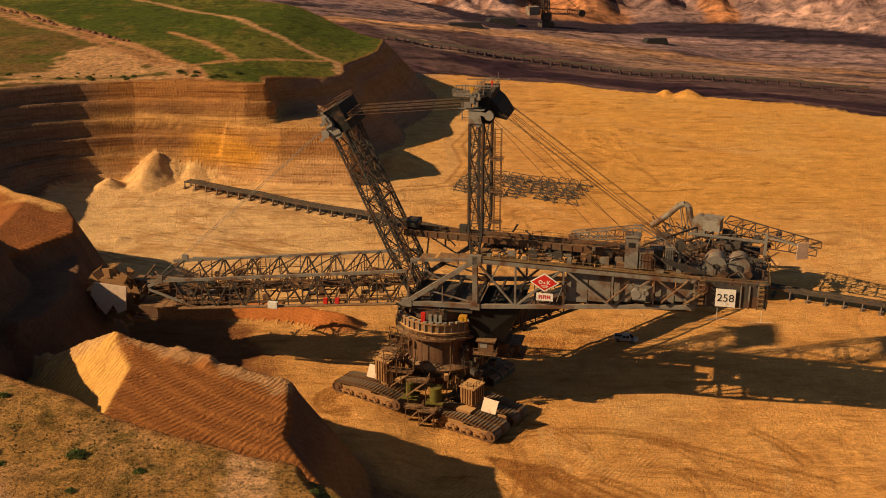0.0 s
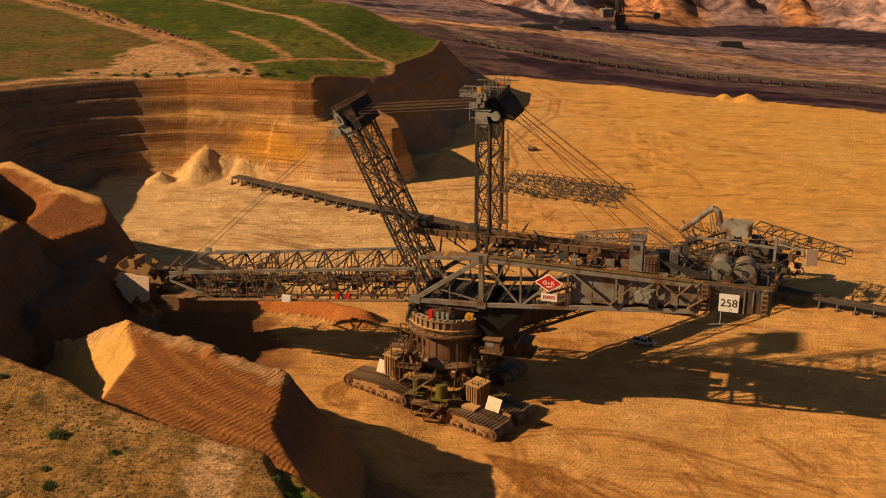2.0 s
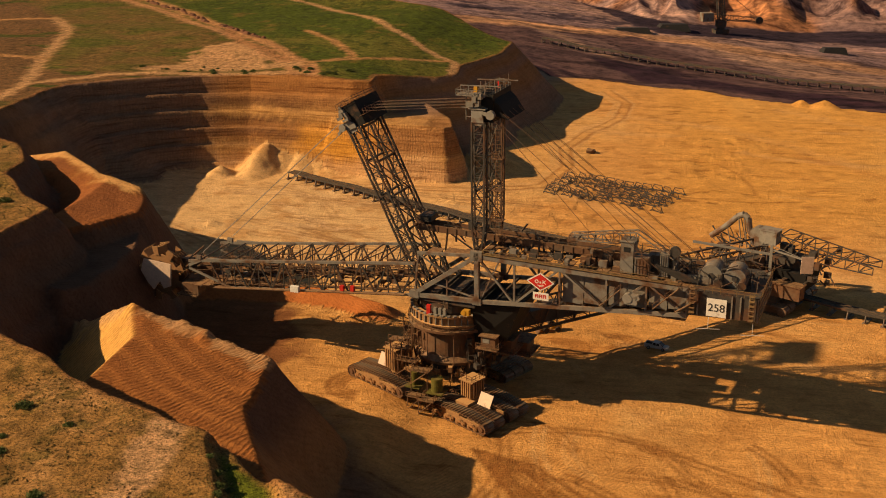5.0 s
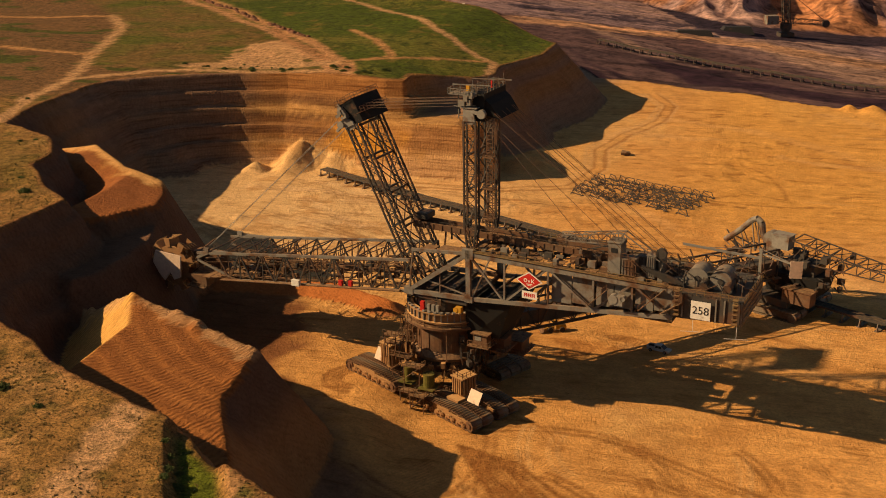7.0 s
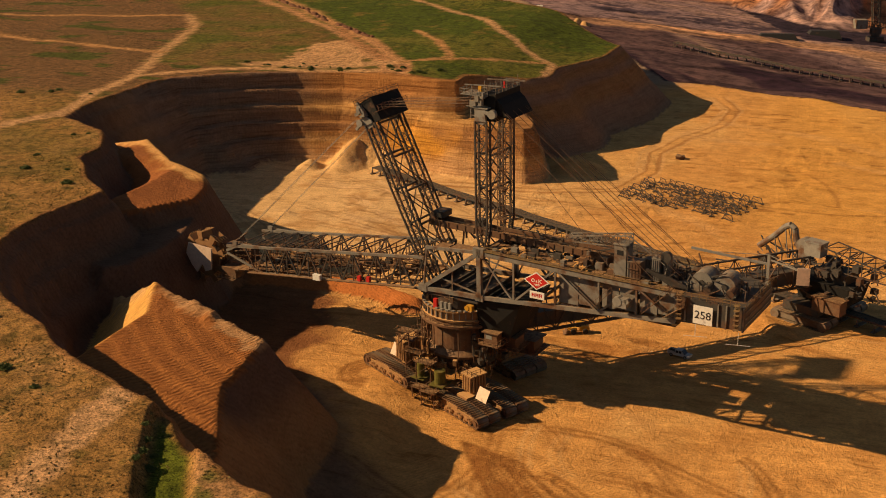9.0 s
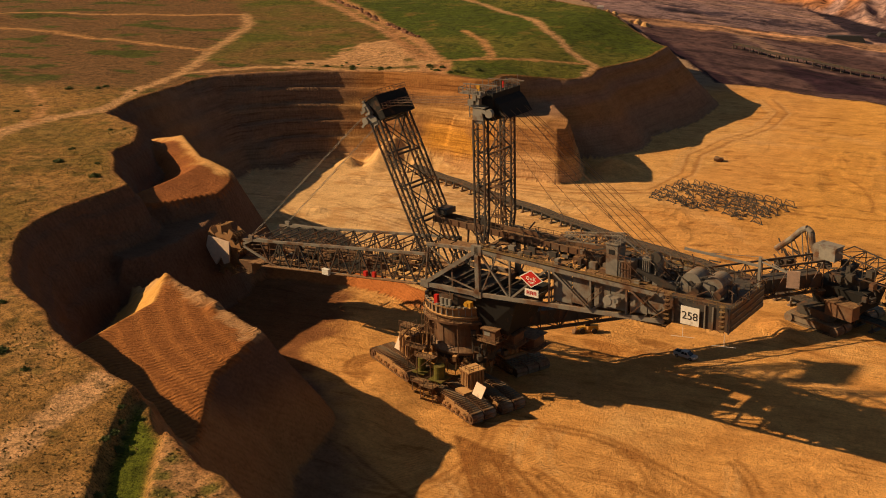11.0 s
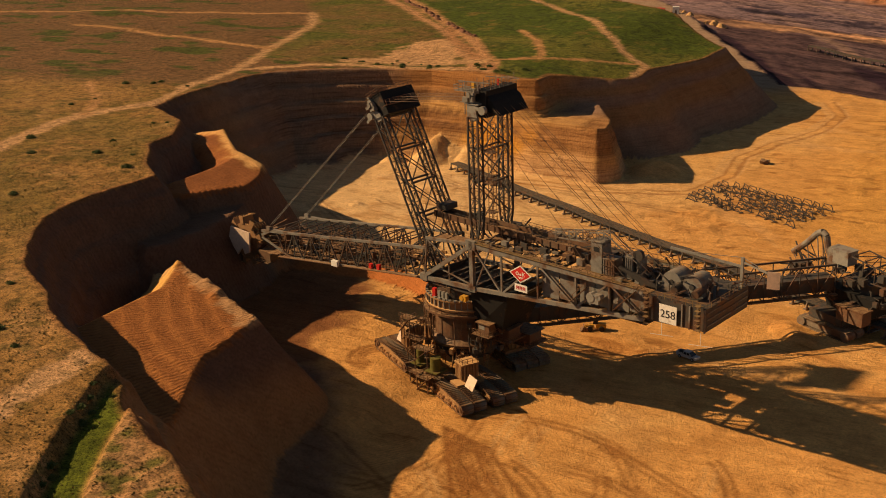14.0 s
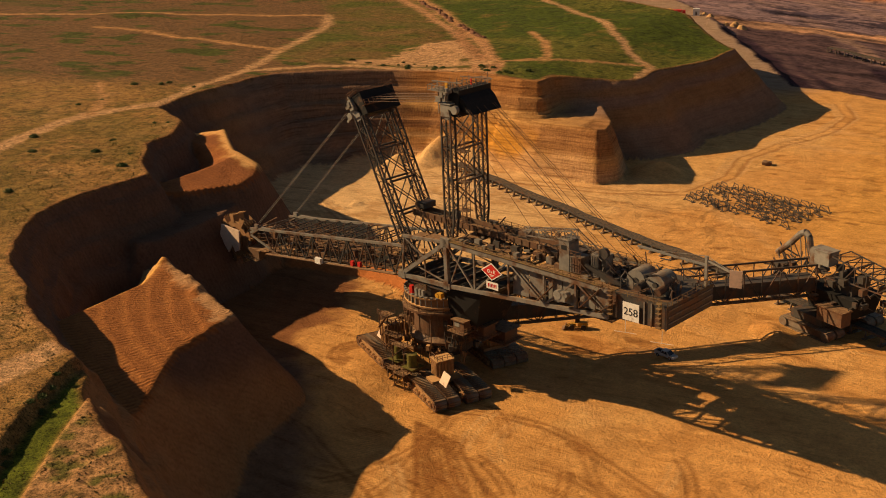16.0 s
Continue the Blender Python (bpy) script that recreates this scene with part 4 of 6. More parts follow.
    for a0, a1, r0, r1, z0, z1, k, mat in ((180, 232, 7.4, 10.5, 8.6, 14.8, 26, STEEL_RUST), (312, 352, 7.4, 11.5, 8.4, 14, 18, STEEL_DARK), (200, 340, 6.6, 9.0, 4.6, 8.0, 22, STEEL_SAND), (150, 400, 2.0, 8.0, 19.0, 21.6, 40, STEEL_RUST)):
        g = Geo()
        for i in range(k):
            a, r, z = radians(rng.uniform(a0, a1)), rng.uniform(r0, r1), rng.uniform(z0, z1)
            p = (O[0] + r * math.cos(a), r * math.sin(a))
            if i % 2:
                g.box((*p, z), (rng.uniform(0.4, 1.5), rng.uniform(0.4, 1.2), rng.uniform(0.4, 1.4)), math.degrees(a))
            g.beam((*p, z0 - 0.6), (p[0] + rng.uniform(-0.8, 0.8), p[1], z + 1), 0.14)
            g.beam((*p, z), (p[0] + rng.uniform(-2, 2), p[1] + rng.uniform(-1, 1), z + rng.uniform(-0.5, 0.5)), 0.12)
        each("drive_box", g, mat, excavator)
    # huts beside the ring
    for u, v, z, s in ((9.4, -5.2, 13.0, 1.0), (11.0, -1.0, 11.2, 1.3), (12.5, 4.0, 9.0, 1.4)):
        g = Geo().box((u, v, z + 1.1), (3.0 * s, 2.8 * s, 2.2)).box((u, v, z + 2.35), (3.8 * s, 3.6 * s, 0.2))
        hut = part("operator_hut", g, STEEL_RUST, excavator, "brown steel hut with a flat roof")
        part("balcony", Geo().box((u, v - 0.3, z - 0.1), (4.6 * s, 4.4 * s, 0.15)).rail([(u - 2.2 * s, v - 2.4 * s, z), (u + 2.2 * s, v - 2.4 * s, z), (u + 2.2 * s, v + 1, z)], step=1.1, w=0.09), STEEL_RUST, hut)
        part("window", Geo().box((u - 0.4, v - 1.4 * s - 0.02, z + 1.4), (1.4, 0.06, 0.9)), STEEL_LIGHT, hut)
    part("turntable", Geo().box((0, 0, 21.4), (13.5, 14.2, 0.5)).cyl((O[0], 0, 18.9), (O[0], 0, 21.2), 7.0, 36), STEEL_DARK, excavator)
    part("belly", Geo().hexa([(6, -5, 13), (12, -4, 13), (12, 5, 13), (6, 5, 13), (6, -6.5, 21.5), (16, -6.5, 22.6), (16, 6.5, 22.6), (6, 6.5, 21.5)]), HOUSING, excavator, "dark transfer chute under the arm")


undercarriage()


def superstructure():
    g = Geo()
    for s in (-1, 1):
        v = s * 7.2
        g.beam((-6.2, v, 22.3), (7.4, v, 22.8), 0.7, 0.9)
        g.beam((7.4, v, 22.8), (48, v, 26.4), 0.55, 0.8)
        g.beam((7.3, v, 32.1), (48, v, 31.4), 0.6, 0.95)
        g.beam((7.4, v, 22.3), (7.3, v, 33.0), 0.95, 0.9)
        g.beam((-6.2, v, 22.4), (7.3, v, 32.1), 0.8, 0.85)
        g.box((7.3, v, 32.2), (2.4, 0.9, 1.9)).box((7.4, v, 22.8), (1.8, 0.9, 1.3)).box((-6.0, v, 22.4), (2.0, 0.9, 1.5))
        g.beam((-5.2, v, 31.2), (7.3, v, 32.2), 0.45, 0.6)
    each("girder", g, STEEL, excavator, "grey box girders of the counterweight arm")
    g = Geo()
    us = [7.4, 15, 24, 33, 40.5, 48]
    for s in (-1, 1):
        v = s * 7.2
        zt, zb = (lambda u: 32.1 - (u - 7.3) * 0.0172), (lambda u: 22.8 + (u - 7.4) * 0.0887)
        for i, (a, b) in enumerate(zip(us[:-1], us[1:])):
            if i % 2 == 0:
                g.beam((a, v, zt(a)), (b, v, zb(b)), 0.4)
                if i == 0:
                    g.beam((a + 0.5, v, zb(a)), (b - 3, v, zt(b)), 0.25)
            else:
                g.beam((a, v, zb(a)), (b, v, zt(b)), 0.4)
            g.beam((b, v, zb(b)), (b, v, zt(b)), 0.36)
        g.beam((-2, v, 25.3), (7.4, v, 23.4), 0.25), g.beam((1, v, 22.6), (1, v, 27.5), 0.25)
        g.beam((-5, v, 31), (-6, v, 22.5), 0.3), g.beam((-5.0, v, 31), (1, v, 27.5), 0.25)
    each("web_member", g, STEEL, excavator)
    g = Geo()
    for i, u in enumerate([7.4, 11, 15, 19.5, 24, 28.5, 33, 37, 40.5, 44]):
        g.beam((u, -7, 31.9 - (u - 7) * 0.017), (u, 7, 31.9 - (u - 7) * 0.017), 0.35, 0.5)
        g.beam((u, -7, 22.9 + (u - 7.4) * 0.0887), (u, 7, 22.9 + (u - 7.4) * 0.0887), 0.35, 0.5)
    for u in (-6, -2, 2, 7):
        g.beam((u, -7, 22.3), (u, 7, 22.3), 0.5, 0.7)
    each("cross_beam", g, STEEL_DARK, excavator)
    # grey wall sheets behind the members
    for a, b in ((24.4, 28.4), (28.6, 32.6), (33.3, 36.6), (36.8, 40.2), (40.8, 44.2), (44.4, 47.6)):
        zb = 22.8 + (lerp(a, b, .5) - 7.4) * 0.0887 + 0.6
        for v in (-6.2, 6.2):
            part("wall_sheet", Geo().box((lerp(a, b, .5), v, (zb + 31.0) / 2), (b - a, 0.12, 31.0 - zb)), STEEL, excavator)
    part("deck", Geo().box((36, 0, 24.6), (23, 11, 0.2)), STEEL_RUST, excavator)
    rng = random.Random(77)
    g = Geo()
    for i in range(18):
        u = 8.6 + i * 2.3
        z = 32.2 - 0.017 * (u - 7)
        for v, w in ((-5.7, 2.2), (-3.2, 2.4), (-0.6, 2.4), (2.0, 2.4), (4.6, 2.6)):
            if u > 34 or rng.random() < (0.8 if abs(v) > 4 else 0.42):
                g.box((u, v, z + rng.uniform(-0.05, 0.05)), (2.2, w, 0.14))
    # three plates added to close a bright gap in the arm's shadow
    g.box((1.6, -4.6, 31.5), (3.6, 3.2, 0.14)).box((5.0, -4.4, 31.7), (2.8, 3.0, 0.14)).box((-2.4, -4.6, 31.2), (2.6, 2.8, 0.14))
    each("deck_plate", g, STEEL_RUST, excavator)
    g = Geo()
    for v in (-7.5, 7.5):
        g.rail([(8.6, v, 32.6), (46.8, v, 31.9)], w=0.08)
        g.box((27.6, v * 0.97, 32.45), (38, 0.9, 0.1), ry=0.98)
    part("deck_railing", g, RAIL, excavator, "faded handrail along the deck")
    # slanting stairs on the near side
    g = Geo()
    for (u0, z0), (u1, z1) in (((32.0, 26.0), (36.0, 30.0)), ((42.0, 27.0), (46.5, 31.6)), ((46, 27), (50, 30))):
        g.beam((u0, -7.9, z0), (u1, -7.9, z1), 0.9, 0.12)
        g.beam((u0, -8.3, z0 + 1.0), (u1, -8.3, z1 + 1.0), 0.08)
        for i in range(5):
            g.beam((lerp(u0, u1, i / 4), -8.3, lerp(z0, z1, i / 4)), (lerp(u0, u1, i / 4), -8.3, lerp(z0, z1, i / 4) + 1), 0.07)
    each("stair_member", g, STEEL_RUST, excavator)
    g = Geo().box((38, -8.2, 28.4), (2.4, 1.2, 1.8)).cyl((37.4, -8.9, 28.6), (37.4, -7.4, 28.6), 0.9, 14).cyl((39.2, -8.8, 28.9), (39.2, -7.6, 28.9), 0.5, 12)
    part("ventilator", g, STEEL_LIGHT, excavator, "pale grey blower on the side wall")
    # counterweight with its deck
    g = Geo().hexa([(48, -7.3, 26.6), (60.6, -7.3, 27.2), (60.6, 7.3, 27.2), (48, 7.3, 26.6), (48, -7.3, 31.5), (60.6, -7.3, 31.5), (60.6, 7.3, 31.5), (48, 7.3, 31.5)])
    cw = part("counterweight", g, STEEL_DARK, excavator, "dark steel counterweight box")
    g = Geo()
    for i in range(9):
        u = 48.4 + i * 1.5
        if not 51 < u < 55.5:
            g.box((u, -7.4, 29.2), (0.25, 0.3, 4.4))
    for z in (28.2, 29.4, 30.6):
        g.box((60.65, 0, z), (0.16, 14.0, 0.2))
    each("rib", g, STEEL, cw)
    g = Geo().rail([(46.8, -7.6, 31.5), (60.8, -7.6, 31.5), (60.8, 7.6, 31.5), (47, 7.6, 31.5)], step=1.4)
    part("guard_rail", g, RAIL, cw, "faded yellowish guard rail")
    for u in (49.0, 59.4):
        g = Geo()
        for s in (-0.35, 0.35):
            g.beam((u + s, -7.9, 27.2), (u + s, -7.9, 32.5), 0.1)
        for i in range(14):
            g.beam((u - 0.35, -7.9, 27.3 + i * 0.38), (u + 0.35, -7.9, 27.3 + i * 0.38), 0.07)
        for i in range(6):
            g.box((u, -8.25, 27.6 + i * 0.9), (0.95, 0.7, 0.06))
        part("ladder", g, RAIL, cw, "faded yellow caged ladder")
    for u in (52.0, 59.8):
        g = Geo().beam((u, -7.6, 27.0), (u, -7.6, 24.6), 0.07).beam((u - 2.0, -8.2, 24.6), (u + 2.0, -7.0, 24.6), 0.07)
        part("lamp_bar", g, WHITE, cw, "thin white bar")


superstructure()


def signs():
    m = Matrix.Translation((20.6, -8.2, 29.2)) @ Euler((radians(90), 0, 0)).to_matrix().to_4x4()
    dia = lambda w, h, y: [(-w, 0, y), (0, -h, y), (w, 0, y), (0, h, y)]
    sign = part("diamond_sign", Geo().plate(dia(2.75, 1.85, 0), (0, 0, 0.08)), WHITE, excavator, "red and white diamond sign")
    sign.matrix_local = m
    part("red_field", Geo().plate(dia(2.4, 1.55, 0.084), (0, 0, 0.02)), RED, sign)
    # plain shapes where the maker's mark stands
    g = Geo().ring((-0.72, 0.05, 0.1), [(0.22, 0), (0.38, 0), (0.38, 0.03), (0.22, 0.03)], 20)
    g.box((0.0, -0.08, 0.115), (0.30, 0.36, 0.03)).box((0.52, 0.05, 0.115), (0.16, 0.78, 0.03))
    g.plate([(0.6, 0.05, 0.1), (0.95, 0.44, 0.1), (1.12, 0.44, 0.1), (0.78, 0.05, 0.1), (1.12, -0.34, 0.1), (0.95, -0.34, 0.1)], (0, 0, 0.03))
    g.box((0.1, -0.66, 0.115), (1.3, 0.14, 0.03)).box((0.1, -0.9, 0.115), (0.8, 0.12, 0.03))
    part("emblem", g, WHITE, sign)
    m2 = Matrix.Translation((20.7, -8.2, 26.3)) @ Euler((radians(90), 0, 0)).to_matrix().to_4x4()
    s2 = part("white_sign", Geo().box((0, 0, 0.04), (3.1, 1.5, 0.08)), WHITE, excavator, "white sign with red bars")
    s2.matrix_local = m2
    g = Geo()
    for x in (-0.78, 0, 0.78):
        g.box((x - 0.22, 0, 0.1), (0.18, 0.72, 0.03)).box((x + 0.22, 0, 0.1), (0.18, 0.72, 0.03)).box((x, 0.02, 0.1), (0.5, 0.14, 0.03)).box((x, 0.3, 0.1), (0.5, 0.13, 0.03))
    each("bar", g, RED, s2)
    m3 = Matrix.Translation((53.3, -7.75, 28.9)) @ Euler((radians(90), 0, 0)).to_matrix().to_4x4()
    s3 = part("number_sign", Geo().box((0, 0, 0.05), (3.5, 3.4, 0.1)), WHITE, excavator, "white board with the machine number 258")
    s3.matrix_local = m3
    words("258", 2.05, BLACK, s3, Matrix.Translation((0, -0.05, 0.12)), "digits")


signs()


def mast(name, base, top, depth, width, bays, w=0.28, taper=0.0):
    """A lattice mast between two points of its centre line; depth along the machine, width across it."""
    d = (top - base).normalized()
    side = Vector((0, 1, 0))
    fwd = side.cross(d).normalized()
    cs = [(-1, -1), (1, -1), (1, 1), (-1, 1)]
    k = 1 - taper
    lo = [base + fwd * a * depth / 2 * k + side * b * width / 2 for a, b in cs]
    start = lerp(base, top, 0.16)
    mid = [start + fwd * a * depth / 2 + side * b * width / 2 for a, b in cs]
    hi = [top + fwd * a * depth / 2 + side * b * width / 2 for a, b in cs]
    g = Geo()
    for a, b, c in zip(lo, mid, hi):
        g.beam(a, b, w * 1.35), g.beam(b, c, w * 1.35)
    ob = part(name, g, STEEL_DARK, excavator, "dark steel lattice mast")
    g = Geo()
    for i in range(4):
        j = (i + 1) % 4
        wide = i % 2 == 0
        truss_face(g, mid[i], hi[i], mid[j], hi[j], bays, w * 0.5, zig=i)
        truss_face(g, lo[i], mid[i], lo[j], mid[j], 2, w * 0.6)
    each("brace", g, STEEL_DARK, ob)
    return ob


def portal_bracing(name, b0, t0, b1, t1, n, w=0.26):
    g = Geo()
    for i in range(n):
        p, q, r, s = lerp(b0, t0, i / n), lerp(b0, t0, (i + 1) / n), lerp(b1, t1, i / n), lerp(b1, t1, (i + 1) / n)
        g.beam(q, s, w * 1.6, w * 1.9), g.beam(p, s, w), g.beam(r, q, w)
    each(name, g, STEEL_DARK, excavator)


def towers():
    for s in (-1, 1):
        mast("rear_mast", P(6.8, s * 4.6, 32.6), P(6.8, s * 4.6, 57.8), 2.5, 1.4, 10, w=0.24, taper=0.5)
        mast("front_mast", P(-4.8, s * 4.3, 23.2), P(-19.5, s * 4.3, 54.3), 2.5, 1.4, 12, w=0.24, taper=0.1)
    for du in (-1.1, 1.1):
        portal_bracing("rear_portal_brace", P(6.8 + du, -4, 37.0), P(6.8 + du, -4, 57.8), P(6.8 + du, 4, 37.0), P(6.8 + du, 4, 57.8), 3, 0.2)
        portal_bracing("front_portal_brace", P(-6.9 + du, -3.7, 27.5), P(-19.5 + du, -3.7, 54.3), P(-6.9 + du, 3.7, 27.5), P(-19.5 + du, 3.7, 54.3), 4, 0.2)
    # rear head: rope sheaves inside a dark sheet-metal housing, decks on top
    g = Geo()
    g.hexa([(5.6, -4.2, 57.8), (9.4, -4.2, 57.8), (9.4, 5.6, 57.8), (5.6, 5.6, 57.8), (6.4, -3.8, 63.0), (9.2, -3.8, 63.0), (9.2, 5.6, 63.0), (6.4, 5.6, 63.0)])
    g.hexa([(9.2, -3.6, 59.0), (12.2, -3.6, 58.4), (12.2, 5.4, 58.4), (9.2, 5.4, 59.0), (9.2, -3.6, 62.0), (10.4, -3.6, 61.0), (10.4, 5.4, 61.0), (9.2, 5.4, 62.0)])
    head = part("rear_mast_head", g, HOUSING, excavator, "dark housing of the rope sheaves")
    part("sheave_bracket", Geo().plate([(5.4, -5.2, 57.2), (8.0, -5.2, 57.2), (7.4, -5.2, 60.2), (5.4, -5.2, 60.2)], (0, 0.5, 0)).box((6.6, -4.6, 60.4), (3.4, 1.6, 0.2)), STEEL_LIGHT, head, "grey bracket")
    for s in (-1, 1):
        part("sheave", Geo().cyl((9.2, s * 5.4, 59.4), (9.2, s * 4.6, 59.4), 0.85, 18).beam((7.4, s * 5.0, 59.8), (9.4, s * 5.0, 59.3), 0.6, 0.7), STEEL_LIGHT, head, "grey rope sheave")
    rng = random.Random(15)
    for k in range(9):
        part("drive_unit", Geo().box((rng.uniform(5.2, 7.4), rng.uniform(-5.4, -4.2), rng.uniform(60.8, 63.2)), (rng.uniform(0.5, 1.4), rng.uniform(0.4, 1.0), rng.uniform(0.5, 1.1))), STEEL_LIGHT if k % 2 else STEEL, head)
    g = Geo().box((4.6, -3.6, 62.8), (4.4, 3.8, 0.15)).rail([(2.4, -5.5, 62.8), (6.8, -5.5, 62.8), (6.8, -1.7, 62.8), (2.4, -1.7, 62.8), (2.4, -5.5, 62.8)], step=1.1, w=0.09)
    g.rail([(6.4, -3.8, 63.0), (6.4, 5.5, 63.0), (9.2, 5.5, 63), (9.2, -3.8, 63), (6.4, -3.8, 63)], step=1.2, w=0.09)
    part("head_deck", g, STEEL, head, "railed deck")
    g = Geo().beam((3.2, -5.0, 64.6), (10.8, -4.6, 64.8), 0.2).beam((8.0, -4.8, 62.6), (8.0, -4.8, 64.8), 0.16).beam((4.8, -5.0, 62.8), (4.8, -5.0, 64.8), 0.15).beam((3.4, 3.0, 64.2), (11.4, 3.6, 64.4), 0.2)
    g.beam((4.0, -4.2, 58.0), (4.0, -4.2, 62.8), 0.16).beam((4.0, -4.2, 58.6), (6.2, -4.2, 58.6), 0.14).beam((3.2, -4.6, 60.4), (6.4, -4.6, 60.4), 0.14)
    for i in range(7):
        g.beam((6.6 + i * 0.4, -3.4 + 1.4 * i, 63), (6.6 + i * 0.4, -3.4 + 1.4 * i, 65.3 - 0.2 * (i % 3)), 0.09)
    each("head_post", g, STEEL, head)
    part("lamp_box", Geo().box((5.6, -3.2, 63.6), (0.7, 0.7, 1.3)), YELLOW, head, "yellow box")
    part("beacon", Geo().box((8.6, 0.6, 64.0), (0.25, 0.25, 1.3)), RED, head, "red beacon post")
    # ladder shaft behind the rear mast
    g = Geo()
    for u, v in ((10.2, -4.9), (11.4, -4.9), (10.2, -3.9), (11.4, -3.9)):
        g.beam((u, v, 36), (u, v, 57), 0.11)
    for i in range(30):
        z = 36 + i * 0.72
        g.beam((10.2, -4.9, z), (11.4, -4.9, z), 0.08), g.beam((11.4, -4.9, z), (11.4, -3.9, z), 0.08)
    for z in (39, 45, 51.2):
        g.box((10.6, -4.4, z), (2.2, 1.9, 0.15)).rail([(11.7, -5.3, z), (9.6, -5.3, z)], step=1.0)
    part("ladder_shaft", g, STEEL_RUST, excavator)
    # front head, leaning with its mast
    tilt = math.degrees(math.atan2(14.7, 31.1))
    rot = Matrix.Translation((-19.5, 0, 54.3)) @ Euler((0, radians(-tilt), 0)).to_matrix().to_4x4()
    g = Geo().hexa([(-0.9, -4.4, 0), (2.6, -4.4, 0), (2.6, 5.4, 0), (-0.9, 5.4, 0), (-1.2, -4.3, 4.7), (2.2, -4.3, 5.0), (2.2, 5.3, 5.0), (-1.2, 5.3, 4.7)])
    head = part("front_mast_head", g, HOUSING, excavator, "dark housing of the rope sheaves")
    head.matrix_local = rot
    for s in (-1, 1):
        part("sheave_bracket", Geo().plate([(-1.6, s * 4.9, -0.9), (0.5, s * 4.9, -0.6), (0.6, s * 4.9, 0.7), (-0.6, s * 4.9, 1.9), (-1.9, s * 4.9, 1.7)], (0, 0.35, 0)), STEEL_LIGHT, head, "grey bracket")
        part("sheave", Geo().cyl((-2.2, s * 5.0 - 0.4, 1.0), (-2.2, s * 5.0 + 0.4, 1.0), 0.75, 16).beam((-1.8, s * 5.0, 1.1), (-3.7, s * 5.0, 0.1), 0.5, 0.55), STEEL_LIGHT, head, "grey rope sheave")
    for k in range(9):
        part("drive_unit", Geo().box((rng.uniform(-2.0, -0.4), rng.uniform(-5.2, -4.2), rng.uniform(2.0, 4.6)), (rng.uniform(0.5, 1.4), rng.uniform(0.4, 0.9), rng.uniform(0.4, 1.0))), STEEL_LIGHT if k % 2 else STEEL, head)
    g = Geo().rail([(-1.9, -4.8, 4.6), (2.4, -4.8, 5.0), (2.4, 5.5, 5.0), (-1.9, 5.5, 4.6), (-1.9, -4.8, 4.6)], step=1.2, w=0.09, h=1.0)
    g.box((-1.6, 0, 4.6), (1.0, 10, 0.12)).box((2.9, 0, 1.8), (1.2, 10, 0.12)).rail([(3.5, -4.9, 1.8), (3.5, 5.2, 1.8)], step=1.2, w=0.09)
    part("head_deck", g, STEEL_RUST, head, "railed deck")


towers()


def ropes():
    """Steel ropes between the heads, the wheel boom and the rear winches."""
    def rope(a, b, r=0.09, mat=STEEL_RUST):
        part("rope", Geo().cyl(a, b, r * 0.7, 6), mat, excavator)
    for s in (-1, 1):
        for o in (-0.35, 0.35):
            rope(P(-22.8, s * 5.0 + o, 54.9), P(-57.5, s * 6.0 + o, 23.4), 0.07, STEEL_LIGHT)
    for i in range(8):
        v = -3.8 + i * 1.1
        rope(P(-19.5, v, 57.6 + 0.3 * (i % 3)), P(7, v, 60.6 + 0.3 * (i % 3)), 0.045)
    for v in (-4.2, -3.6, -1.0, 1.0, 3.6, 4.2):
        rope(P(11.4, v, 59.6), P(47 + 1.2 * (abs(v) > 2), v, 33.5), 0.07)
    for s in (-1, 1):
        rope(P(9.6, s * 5.0, 58.8), P(36, s * 6.8, 33.0), 0.07)
        rope(P(9.6, s * 5.0 + 0.4, 59.0), P(44, s * 6.6, 32.8), 0.07)


ropes()


